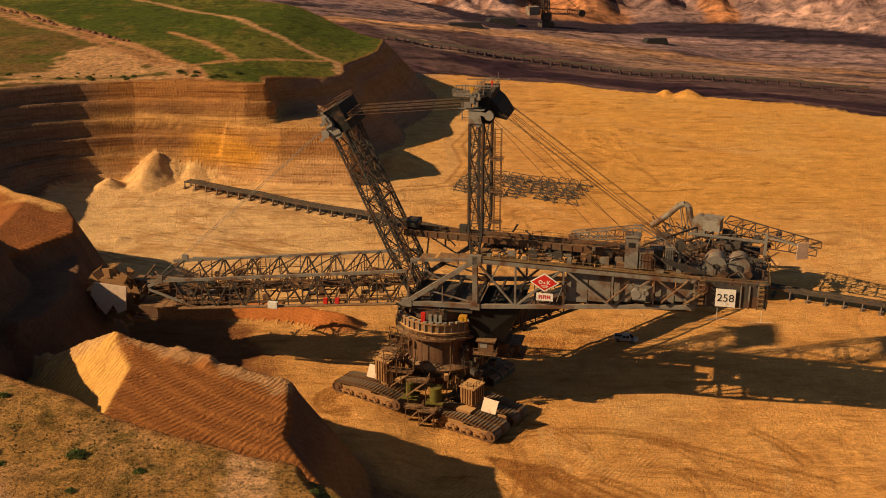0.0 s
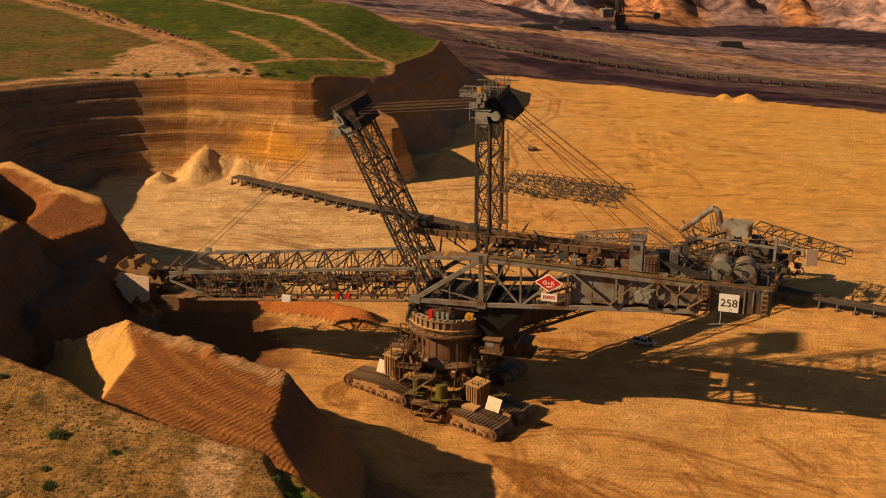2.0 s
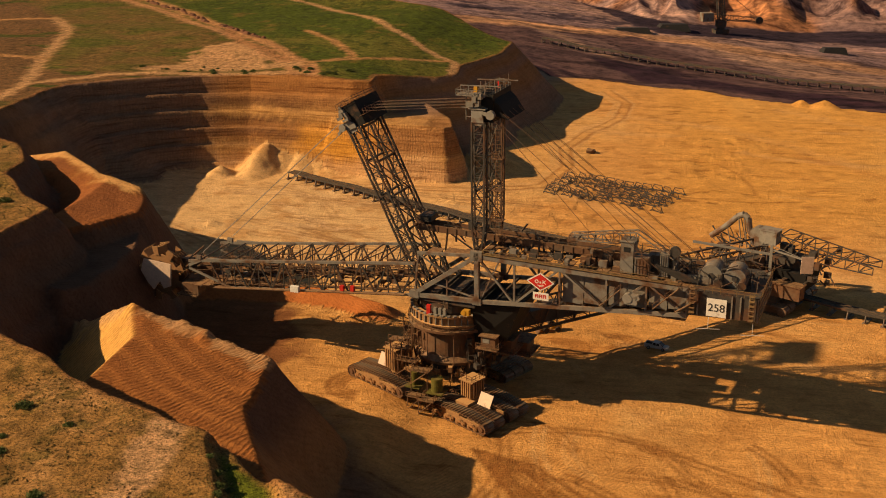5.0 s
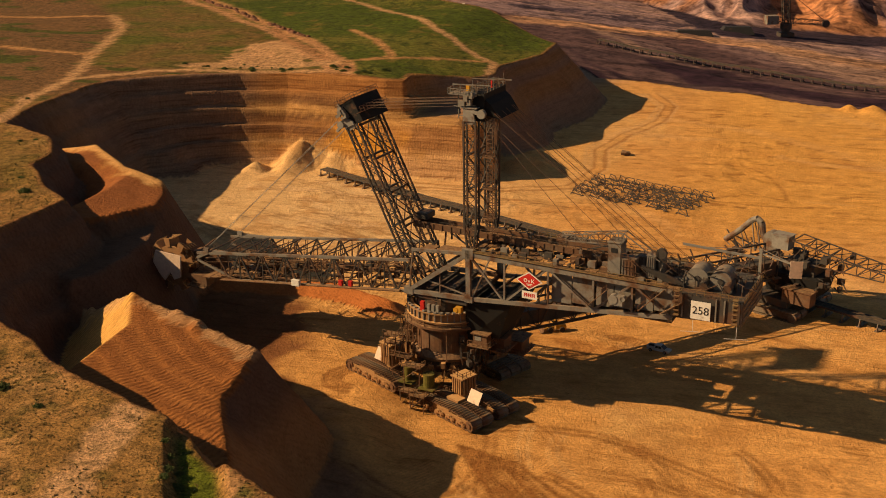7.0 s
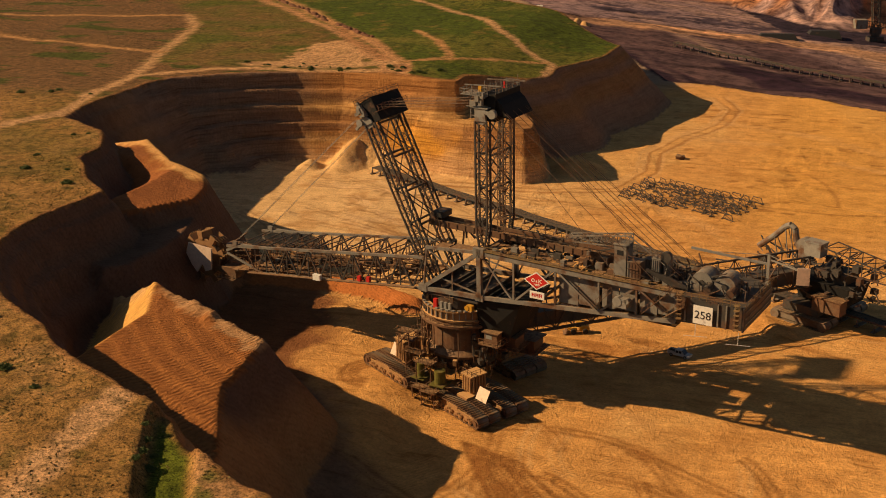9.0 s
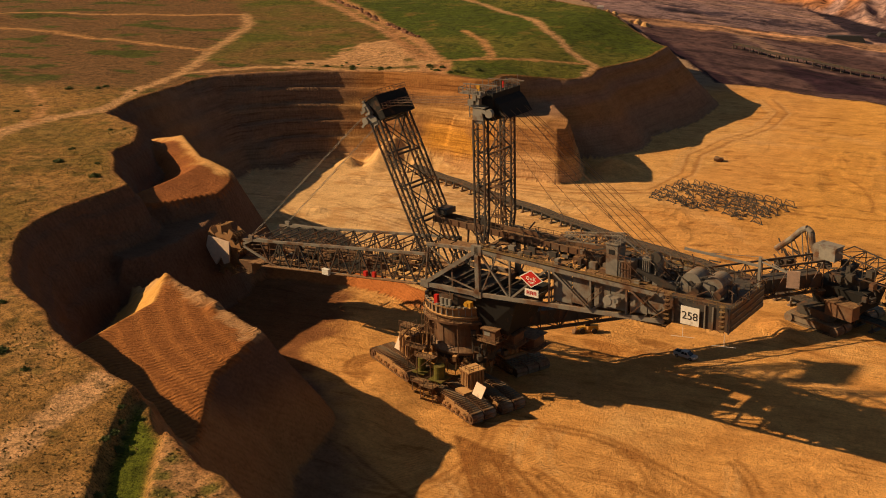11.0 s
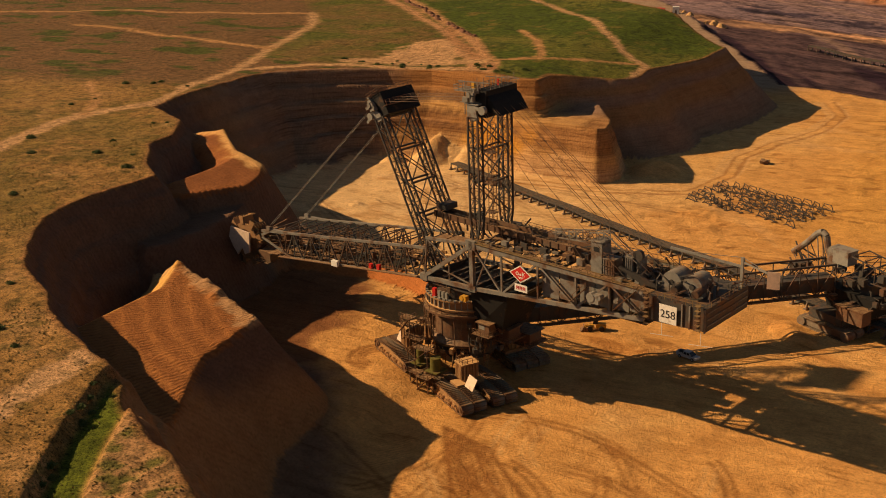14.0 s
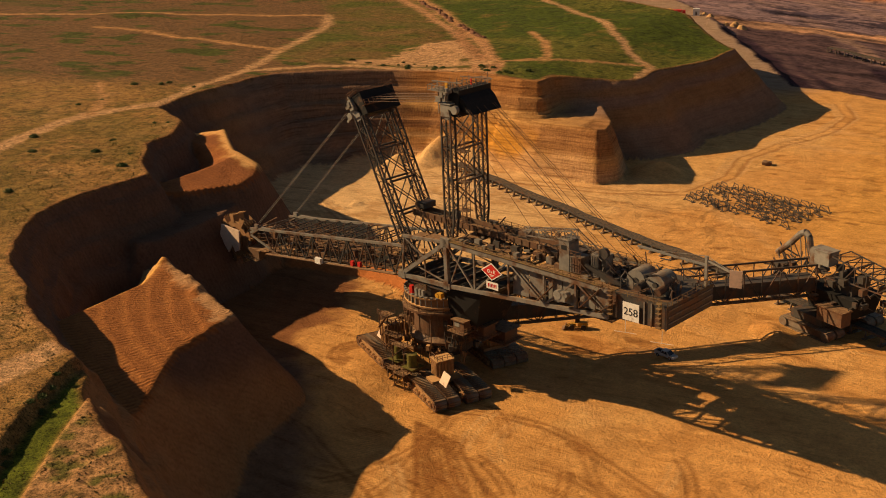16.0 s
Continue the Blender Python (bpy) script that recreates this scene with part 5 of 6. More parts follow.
def wheel_boom():
    nb, fb, nv, fv = -1, 1, -6.6, 5.6
    A, B = -6.0, -58.0
    zt, zb = (lambda u: 28.6 + (u + 6) * 0.128), (lambda u: 21.9 + (u + 6) * 0.115)
    for v, nm in ((nv, "boom_truss"), (fv, "boom_truss")):
        g = Geo()
        g.beam((A, v, zt(A)), (B - 2.5, v, zt(B - 2.5)), 0.45, 0.55).beam((A, v, zb(A)), (B + 8, v, zb(B + 8)), 0.45, 0.5)
        g.beam((B + 8, v, zb(B + 8)), (B - 2.5, v, zt(B) - 2.0), 0.4)
        side = part(nm, g, STEEL, excavator, "grey steel side truss of the wheel boom")
        g = Geo()
        n = 8
        for i in range(n):
            a, b = lerp(A, B + 3, i / n), lerp(A, B + 3, (i + 1) / n)
            m = (a + b) / 2
            g.beam((a, v, zt(a)), (m, v, zb(m)), 0.27), g.beam((m, v, zb(m)), (b, v, zt(b)), 0.27)
            g.beam((a, v, zb(a)), (a, v, zt(a)), 0.2)
            if i % 2:
                g.beam((m, v, zb(m)), (m, v, zt(m)), 0.14)
        each("diagonal", g, STEEL_DARK, side)
    g = Geo()
    n = 12
    for i in range(n + 1):
        u = lerp(A, B, i / n)
        g.beam((u, nv, zt(u)), (u, fv, zt(u)), 0.22), g.beam((u, nv, zb(u)), (u, fv, zb(u)), 0.25)
        if i < n:
            w = lerp(A, B, (i + 1) / n)
            if i % 2:
                g.beam((u, nv, zt(u)), (w, fv, zt(w)), 0.16)
            else:
                g.beam((u, fv, zt(u)), (w, nv, zt(w)), 0.16)
    each("cross_brace", g, STEEL_DARK, excavator)
    g = Geo()
    g.box((-31, 0.5, 20.6), (50, 2.2, 0.35), ry=-6.7).box((-31, -0.7, 20.9), (50, 0.2, 0.7), ry=-6.7).box((-31, 1.7, 20.9), (50, 0.2, 0.7), ry=-6.7)
    part("boom_belt", g, STEEL_RUST, excavator, "rust-brown belt conveyor inside the boom")
    g = Geo()
    for v in (-5.4, 4.6):
        g.box((-31, v, 19.6), (50, 1.3, 0.12), ry=-6.6)
        g.rail([(A, v - 0.7, 22.4), (B + 6, v - 0.7, 17.0)], w=0.07)
    g.box((-31, nv - 0.8, 19.3), (46, 0.9, 0.12), ry=-6.6)
    part("boom_walkway", g, STEEL_RUST, excavator)
    # full-width plates added near the tip so the boom casts a dense shadow
    g = Geo()
    for i in range(9):
        u = -59 + i * 2.1
        g.box((u, -0.6, zb(u) + 0.1), (1.95, 11.4 - 0.5 * (i % 3), 0.12), ry=-6.6)
    each("deck_plate", g, STEEL_RUST, excavator)
    rng = random.Random(21)
    for k in range(70):
        u, v = rng.uniform(-55, -8), rng.uniform(-5.5, 4.8)
        g = Geo()
        s = (rng.uniform(0.4, 1.8), rng.uniform(0.4, 1.2), rng.uniform(0.3, 1.3))
        g.box((u, v, zb(u) + s[2] / 2 + rng.uniform(0.1, 3.0)), s, 0, -6.6)
        part("equipment_box", g, rng.choice([STEEL, STEEL_RUST, STEEL_DARK, STEEL_DARK, STEEL_SAND]), excavator)
    g = Geo()
    for k in range(150):
        u, v = rng.uniform(-55, -8), rng.uniform(-6, 5)
        z = zb(u) + rng.uniform(0.2, 5)
        if rng.random() < 0.6:
            g.beam((u, v, z), (u - rng.uniform(2, 7), v + rng.uniform(-0.3, 0.3), z - rng.uniform(0.1, 0.9)), rng.uniform(0.08, 0.25))
        else:
            g.beam((u, v, zb(u)), (u + rng.uniform(-1, 1), v, zt(u)), 0.14)
    each("pipe", g, STEEL_RUST, excavator)
    part("switch_box", Geo().box((-33.2, -8.0, 19.6), (1.9, 0.8, 1.3)), WHITE, excavator, "white switch box")
    for u in (-22.6, -20.2):
        part("fire_box", Geo().box((u, -6.9, zb(u) + 1.0), (0.8, 0.7, 1.1)), RED, excavator, "red box")
    # rope anchors at the tip
    g = Geo()
    for v in (nv, fv):
        g.beam((-57.2, v, 22.2), (-60.5, v, 20.6), 0.6), g.box((-57.8, v, 22.8), (1.3, 0.6, 0.8)).beam((-56, v, 22.6), (-50, v, zt(-50)), 0.5)
    each("rope_anchor", g, STEEL, excavator)
    g = Geo()
    for i in range(14):
        g.beam((rng.uniform(-66, -54), rng.uniform(-5, 5), rng.uniform(14, 21)), (rng.uniform(-66, -54), rng.uniform(-5, 5), rng.uniform(14, 22)), 0.25)
    g.box((-63, 1.0, 17.5), (8, 3.0, 3.2)).box((-61.5, -4.2, 14.6), (4.2, 3.0, 2.4)).box((-62, -5.0, 13.2), (5.2, 3.2, 0.2))
    g.rail([(-64.5, -6.5, 13.2), (-59.4, -6.5, 13.2)], step=1.0)
    each("gear_part", g, STEEL_RUST, excavator)
    # the wheel
    C = P(-69.8, -3.2, 16.6)
    R = 4.6
    g = Geo()
    n = 36
    for k in range(n):
        a, b = 2 * math.pi * k / n, 2 * math.pi * (k + 1) / n
        for v0, v1 in ((-1.5, -1.2), (1.2, 1.5)):
            pts = [C + P(r * math.cos(t), v0, r * math.sin(t)) for r, t in ((R - 1.6, a), (R, a), (R, b), (R - 1.6, b))]
            g.plate(pts, (0, v1 - v0, 0))
    for k in range(8):
        a = 2 * math.pi * k / 8
        g.beam(C, C + P(R * math.cos(a), 0, R * math.sin(a)), 0.7)
    g.cyl(C - P(0, 2, 0), C + P(0, 3.0, 0), 1.3, 16)
    wheel = part("bucket_wheel", g, STEEL_SAND, excavator, "rust-orange bucket wheel with toothed buckets")
    g = Geo()
    w = 1.7
    base = [(0, -w), (1.5, -w * 1.05), (1.9, 0), (1.5, w * 1.05), (0, w)]
    g.plate([(-0.2, -w, 0), (-0.2, w, 0), (1.9, w * 0.9, 0.4), (1.9, -w * 0.9, 0.4)], (0, 0, 0.15))
    g.plate([(-0.2, -w, 0), (1.9, -w * 0.9, 0.4), (1.5, -w * 0.9, 2.1), (-0.2, -w, 1.3)], (0, 0.14, 0))
    g.plate([(-0.2, w, 0), (1.9, w * 0.9, 0.4), (1.5, w * 0.9, 2.1), (-0.2, w, 1.3)], (0, -0.14, 0))
    for i in range(5):
        y = -w * 0.9 + w * 1.8 * i / 4
        g.plate([(1.8, y - 0.16, 0.3), (1.8, y + 0.16, 0.3), (2.0, y, -0.75)], (0.12, 0, 0.0))
    bm = mesh_of("bucket", g, STEEL_SAND)
    for k in range(9):
        ob = part("bucket", bm, STEEL_SAND, wheel)
        ob.matrix_local = Matrix.Translation(C) @ Euler((0, radians(-40 * k - 8), 0)).to_matrix().to_4x4() @ Matrix.Translation((R - 0.1, 0, 0))
    g = Geo()
    pts = [(-73.6, -6.4, 17.6), (-72.2, -6.4, 15.2), (-70.6, -6.4, 13.4), (-68.7, -6.4, 15.8), (-67.8, -6.4, 14.0), (-66.0, -6.4, 14.8), (-65.6, -6.4, 18.2), (-65.4, -6.4, 20.0), (-72.6, -6.4, 20.4)]
    g.plate(pts, (0, -0.4, 0))
    part("wheel_guard", g, PINK, excavator, "pale dusty guard plate over the wheel")


wheel_boom()


def top_works():
    rng = random.Random(31)
    # long belt gallery above the deck
    g = Geo().box((14.5, 0.2, 33.6), (45, 3.0, 0.4), ry=1.2)
    for s in (-1, 1):
        g.box((14.5, 0.2 + s * 1.6, 34.1), (45, 0.2, 1.3), ry=1.2)
        for i in range(23):
            g.box((-7.4 + i * 2.0, 0.2 + s * 1.75, 34.4 - 0.04 * i), (0.16, 0.16, 1.4))
    part("belt_gallery", g, STEEL_RUST, excavator, "brown belt gallery above the deck")
    g = Geo()
    for i in range(9):
        u = 0 + i * 4.6
        g.beam((u, 0, 31.8), (u, 0, 34.2), 0.3), g.beam((u, 3, 31.8), (u, 3, 34.2), 0.3), g.beam((u, 0, 34), (u + 2, 0, 32), 0.2)
    g.rail([(-2, -1.2, 34.4), (36, -1.2, 33.6)], w=0.08)
    each("gallery_post", g, STEEL_DARK, excavator)
    part("drive_drum", Geo().cyl((-8.0, 0.2, 35.4), (-8.0, 2.8, 35.4), 0.9, 14), STEEL_DARK, excavator)
    each("gear_box", Geo().box((-6.6, 1.5, 35.8), (2.4, 3.2, 1.2)).box((3.5, 0.2, 35.6), (1.4, 1.2, 1.6)), STEEL_DARK, excavator)
    # winch house and lattice jib
    g = Geo().box((36.0, -3.4, 35.0), (2.4, 3.0, 6.0)).box((36.0, -3.4, 38.1), (2.8, 3.4, 0.15))
    house = part("winch_house", g, STEEL, excavator, "grey steel winch house on the deck")
    part("window", Geo().box((36.0, -4.93, 36.6), (1.2, 0.06, 0.9)), BLACK, house)
    for u, v, z, s in ((38.7, -3.6, 33.6, (2.4, 2.6, 3.0)), (42.9, -3.2, 34.3, (1.6, 2.6, 4.2)), (44.6, -3.0, 34.3, (0.9, 2.2, 4.2)), (40.4, 0.6, 33.4, (2.4, 3.0, 2.4)), (35.0, 0.8, 33.2, (2.8, 2.6, 2.0)), (31.6, -1.6, 33.1, (1.8, 1.6, 1.8))):
        box = part("switch_house", Geo().box((u, v, z), s).box((u, v, z + s[2] / 2 + 0.08), (s[0] + 0.2, s[1] + 0.2, 0.12)), STEEL if u > 36 else STEEL_DARK, excavator, "grey switch house")
        g = Geo()
        for i in range(4):
            g.box((u - s[0] / 2 + s[0] * (i + 0.5) / 4, v - s[1] / 2 - 0.04, z), (0.08, 0.1, s[2] * 0.9))
        each("seam", g, STEEL_DARK, box)
        part("roof_rail", Geo().rail([(u - s[0] / 2, v - s[1] / 2, z + s[2] / 2 + 0.1), (u + s[0] / 2, v - s[1] / 2, z + s[2] / 2 + 0.1)], step=0.9, w=0.07), STEEL_RUST, box)
    g = Geo()
    a0, a1 = P(24.8, -4.4, 36.8), P(37.5, -4.4, 37.6)
    b0, b1 = P(24.8, -2.6, 36.8), P(37.5, -2.6, 37.6)
    c0, c1 = P(24.8, -4.4, 37.8), P(37.5, -4.4, 39.9)
    d0, d1 = P(24.8, -2.6, 37.8), P(37.5, -2.6, 39.9)
    for a, b in ((a0, a1), (b0, b1), (c0, c1), (d0, d1)):
        g.beam(a, b, 0.2)
    truss_face(g, a0, a1, c0, c1, 8, 0.12), truss_face(g, b0, b1, d0, d1, 8, 0.12), truss_face(g, a0, a1, b0, b1, 8, 0.1), truss_face(g, c0, c1, d0, d1, 8, 0.1)
    g.box((25.4, -3.5, 36.9), (2.0, 1.8, 0.8)).beam((29, -3.5, 36.7), (29, -3.5, 35.0), 0.07).box((29, -3.5, 34.8), (0.6, 0.5, 0.7))
    g.beam(c1, P(44.5, -4.4, 35.6), 0.18), g.beam(d1, P(44.5, -2.6, 35.6), 0.18), g.rail([(38, -1.6, 36), (43, -1.6, 36)])
    part("lattice_jib", g, STEEL, excavator, "grey lattice jib of the service crane")
    g = Geo().cyl((44.6, -4.3, 37.0), (44.6, -3.5, 37.0), 1.0, 16)
    part("hoist_sheave", g, STEEL_DARK, excavator)
    for i in range(95):
        u, v = rng.uniform(9, 50), rng.uniform(-6, 6)
        s = (rng.uniform(0.3, 1.7), rng.uniform(0.3, 1.2), rng.uniform(0.3, 1.5))
        part("equipment_box", Geo().box((u, v, 32.3 - 0.017 * (u - 7) + s[2] / 2), s), rng.choice([STEEL, STEEL_DARK, STEEL_RUST]), excavator)
    g = Geo()
    for i in range(130):
        u, v, z = rng.uniform(9 if i % 3 else 40, 60), rng.uniform(-6, 6), rng.uniform(32, 34.6)
        g.beam((u, v, z), (u + rng.uniform(-3, 3), v + rng.uniform(-1.5, 1.5), z + rng.uniform(-1, 1.5)), rng.uniform(0.08, 0.28))
        if i % 3 == 0:
            g.beam((u, v, 31.5), (u, v, z), 0.14)
    each("pipe", g, STEEL_DARK, excavator)
    # rope winches with rounded covers
    for u in (51.2, 55.4):
        g = Geo().cyl((u, -3.4, 33.2), (u, 0.6, 33.2), 1.95, 32).box((u, -1.4, 32.2), (4.2, 3.6, 1.4))
        w = part("winch_drum", g, STEEL, excavator, "grey rounded winch drum")
        g = Geo().cyl((u, -3.7, 33.2), (u, -3.4, 33.2), 0.5, 18)
        part("hub", g, STEEL_DARK, w)
        part("pinion", Geo().cyl((u + 1.6, -5.2, 32.6), (u + 1.6, -2.0, 33.0), 0.75, 14), STEEL_DARK, w)
    for k in range(5):
        g = Geo().beam((41.5 + k * 1.0, -5.5, 34.6 - 0.2 * k), (46.5 + k * 0.7, -5.0, 32.2), 0.5, 0.5)
        part("brake_arm", g, STEEL_DARK, excavator)
    # board on a pole arm at the stern
    g = Geo().beam((60.2, 5.5, 31), (60.2, 5.5, 37.2), 0.5).beam((46, 4.6, 36.4), (60.4, 5.6, 35.4), 0.35, 0.4).beam((60.2, 5.5, 36.4), (66.6, 4.5, 35.4), 0.25)
    g.beam((60.2, 5.5, 37.2), (66, 4.6, 35.6), 0.1).beam((60.2, 5.5, 37.2), (50, 5, 36.2), 0.1)
    part("pole_arm", g, STEEL_LIGHT, excavator, "pale pole arm at the stern")
    part("board", Geo().box((66.8, 4.4, 34.6), (2.2, 0.15, 3.2), 20), PINK, excavator, "pale pinkish board")


top_works()


# ---- belt conveyor over the pit floor ----
def conveyor(a, b, label, step=4.2, scale=1.0, group=""):
    a, b = Vector((*a, height_at(*a))), Vector((*b, height_at(*b)))
    L = (b.xy - a.xy).length
    ob = thing("belt_conveyor", pose(a.x, a.y, 0, 0, 0, math.degrees(math.atan2(b.y - a.y, b.x - a.x))), label, "conveyor", group)
    n = int(L / step)
    leg = Geo()
    for s in (-1, 1):
        leg.beam((0, s * 1.3 * scale, -0.4), (0, s * 1.3 * scale, 2.3 * scale), 0.28 * scale)
        leg.beam((0, s * 1.9 * scale, 0), (0, s * 1.3 * scale, 1.6 * scale), 0.2 * scale)
    leg.beam((0, -1.5 * scale, 1.9 * scale), (0, 1.5 * scale, 1.9 * scale), 0.25 * scale).box((0, 0, 0.08), (1.0, 4.2 * scale, 0.3))
    lm = mesh_of("trestle", leg, STEEL if scale == 1.0 else STEEL_DARK)
    d = (b.xy - a.xy) / L
    prev = None
    belt, beams = Geo(), Geo()
    for i in range(n + 1):
        s = i * L / n
        z = height_at(a.x + d.x * s, a.y + d.y * s)
        t = part("trestle", lm, STEEL, ob)
        t.matrix_local = pose(s, 0, z)
        if prev:
            belt.beam((prev[0], 0, prev[1] + 2.25 * scale), (s, 0, z + 2.25 * scale), 2.2 * scale, 0.16)
            for k in (-1, 1):
                beams.beam((prev[0], k * 1.35 * scale, prev[1] + 2.2 * scale), (s, k * 1.35 * scale, z + 2.2 * scale), 0.3 * scale, 0.5 * scale)
        prev = (s, z)
    each("belt", belt, BELT, ob, "dark rubber belt")
    each("side_beam", beams, STEEL_DARK, ob)
    return ob


conveyor((-81, 351.5), (62, 274.5), "long dark steel belt conveyor on trestles across the sand")
conveyor((74, 268), (190, 207), "dark steel belt conveyor on trestles beyond the loading unit")


# ---- loading unit behind the excavator ----
def loading_unit():
    c = Vector((68, 270, 0))
    ob = thing("loading_unit", pose(*c, 0, 0, -28), "dark brown steel loading unit on crawlers over the conveyor", "loader")
    rng = random.Random(5)
    part("hopper", Geo().hexa([(-3, -4, 5), (9, -4, 5), (9, 4, 5), (-3, 4, 5), (-4, -5, 10), (10, -5, 10), (10, 5, 10), (-4, 5, 10)]), HOUSING, ob, "dark feed hopper")
    for s in (-1, 1):
        for o in (0, 3.0):
            pads, g = Geo(), Geo()
            for i in range(18):
                pads.box((-6 + i * 0.75, s * (5 + o), 2.3), (0.65, 2.6, 0.2)), pads.box((-6 + i * 0.75, s * (5 + o), 0.12), (0.65, 2.6, 0.2))
            for k in (-1, 1):
                g.cyl((k * 6.2 + 0.4, s * (5 + o) - 1.2, 1.2), (k * 6.2 + 0.4, s * (5 + o) + 1.2, 1.2), 1.15, 14)
            g.box((0.4, s * (5 + o), 1.2), (12, 1.6, 1.4))
            each("track_pad", pads, TRACK, part("crawler_track", g, TRACK, ob))
    g = Geo().box((0, 0, 3.6), (9, 16, 2.0)).box((4, 0, 11.2), (8, 6, 2.4)).cyl((0, 0, 4), (0, 0, 8), 3.2, 20)
    part("frame", g, STEEL_DARK, ob)
    part("cabin", Geo().box((-1, -1.5, 16.6), (4.2, 3.2, 3.2)).box((-1, -1.5, 18.3), (4.6, 3.6, 0.2)), STEEL_LIGHT, ob, "light grey cabin")
    # bent tube and rib cage
    g = Geo()
    pts = [(-17, 0, 13.0), (-13, 0, 16.5), (-10.2, 0, 19.5), (-8.8, 0, 20.2), (-7.6, 0, 19.4), (-7.0, 0, 16.4), (-5.6, 0, 14.4)]
    for a, b in zip(pts[:-1], pts[1:]):
        g.cyl(a, b, 0.75, 10)
    for p in pts[:4]:
        for k in (-1.4, 1.4):
            g.beam((p[0] + 2.0, k, 12.4), (p[0] + 0.3, k * 0.4, p[2]), 0.2)
    part("chute_pipe", g, STEEL, ob, "grey bent pipe")
    part("fan_housing", Geo().cyl((-4.6, -1.2, 16.2), (-4.6, 1.2, 16.2), 1.8, 18).box((-4.6, 0, 14.2), (3.2, 2.2, 2.2)), STEEL, ob)
    g = Geo()
    for i in range(7):
        a, b = i * 3.2 + 2, (i + 1) * 3.2 + 2
        for v in (-3, 3):
            g.beam((a, v, 13), (b, v, 13), 0.25), g.beam((a, v, 17.8 - 0.45 * i), (b, v, 17.8 - 0.45 * (i + 1)), 0.25)
            g.beam((a, v, 13), (b, v, 17.8 - 0.45 * (i + 1)), 0.18), g.beam((b, v, 13), (b, v, 17.8 - 0.45 * (i + 1)), 0.18)
        g.beam((a, -3, 13), (a, 3, 13), 0.2), g.beam((a, -3, 17.8 - 0.45 * i), (a, 3, 17.8 - 0.45 * i), 0.2), g.beam((a, -3, 17.8 - 0.45 * i), (b, 3, 17.4 - 0.45 * i), 0.15)
    part("lattice_cage", g, STEEL_DARK, ob, "dark lattice cage")
    g = Geo()
    for i in range(150):
        p = Vector((rng.uniform(-16, 14), rng.uniform(-5.5, 5.5), rng.uniform(6, 15)))
        g.beam(p, p + Vector((rng.uniform(-3, 3), rng.uniform(-2, 2), rng.uniform(-2, 2))), rng.uniform(0.12, 0.35))
        if i % 4 == 0:
            g.box(p, (rng.uniform(0.6, 2), rng.uniform(0.6, 2), rng.uniform(0.6, 1.6)))
    each("machine_part", g, STEEL_DARK, ob)
    part("side_shed", Geo().box((6.5, -6.6, 6.0), (7.0, 3.0, 3.2)).box((6.5, -6.6, 7.75), (7.6, 3.5, 0.25)), STEEL_RUST, ob, "brown shed with a flat roof")
    return ob


loading_unit()


def bridge():
    """The discharge boom from the slewing centre to the loading unit."""
    a, b = Vector((5, 216.5, 12.6)), Vector((64, 266.5, 12.2))
    d = (b - a)
    ob = thing("discharge_boom", pose(a.x, a.y, 0, 0, 0, math.degrees(math.atan2(d.y, d.x))), "dark steel discharge boom between excavator and loading unit", "conveyor boom")
    L = d.xy.length
    za, zb = a.z, b.z
    g = Geo()
    for v in (-2.4, 2.4):
        g.beam((0, v, za - 3.4), (L, v, zb - 3.4), 0.4, 0.6).beam((0, v, za + 3.8), (L, v, zb + 3.8), 0.35, 0.4)
    each("chord", g, STEEL_DARK, ob)
    g = Geo()
    for v in (-2.4, 2.4):
        truss_face(g, P(0, v, za - 3.4), P(L, v, zb - 3.4), P(0, v, za + 3.8), P(L, v, zb + 3.8), 18, 0.2)
    truss_face(g, P(0, -2.4, za - 3.4), P(L, -2.4, zb - 3.4), P(0, 2.4, za - 3.4), P(L, 2.4, zb - 3.4), 18, 0.2)
    each("brace", g, STEEL_DARK, ob)
    part("belt_trough", Geo().hexa([(0, -1.9, za - 2.6), (L, -1.9, zb - 2.6), (L, 1.9, zb - 2.6), (0, 1.9, za - 2.6), (0, -1.9, za + 0.6), (L, -1.9, zb + 0.6), (L, 1.9, zb + 0.6), (0, 1.9, za + 0.6)]), STEEL_DARK, ob)
    g = Geo()
    for i in range(12):
        s = L * (0.55 + 0.04 * i)
        g.box((s, -3.2, lerp(za, zb, s / L) - 3.0), (1.8, 1.2, 0.2))
    g.rail([(2, -3.6, za - 3.0), (L - 2, -3.6, zb - 3.0)])
    part("walkway", g, STEEL_RUST, ob)


bridge()


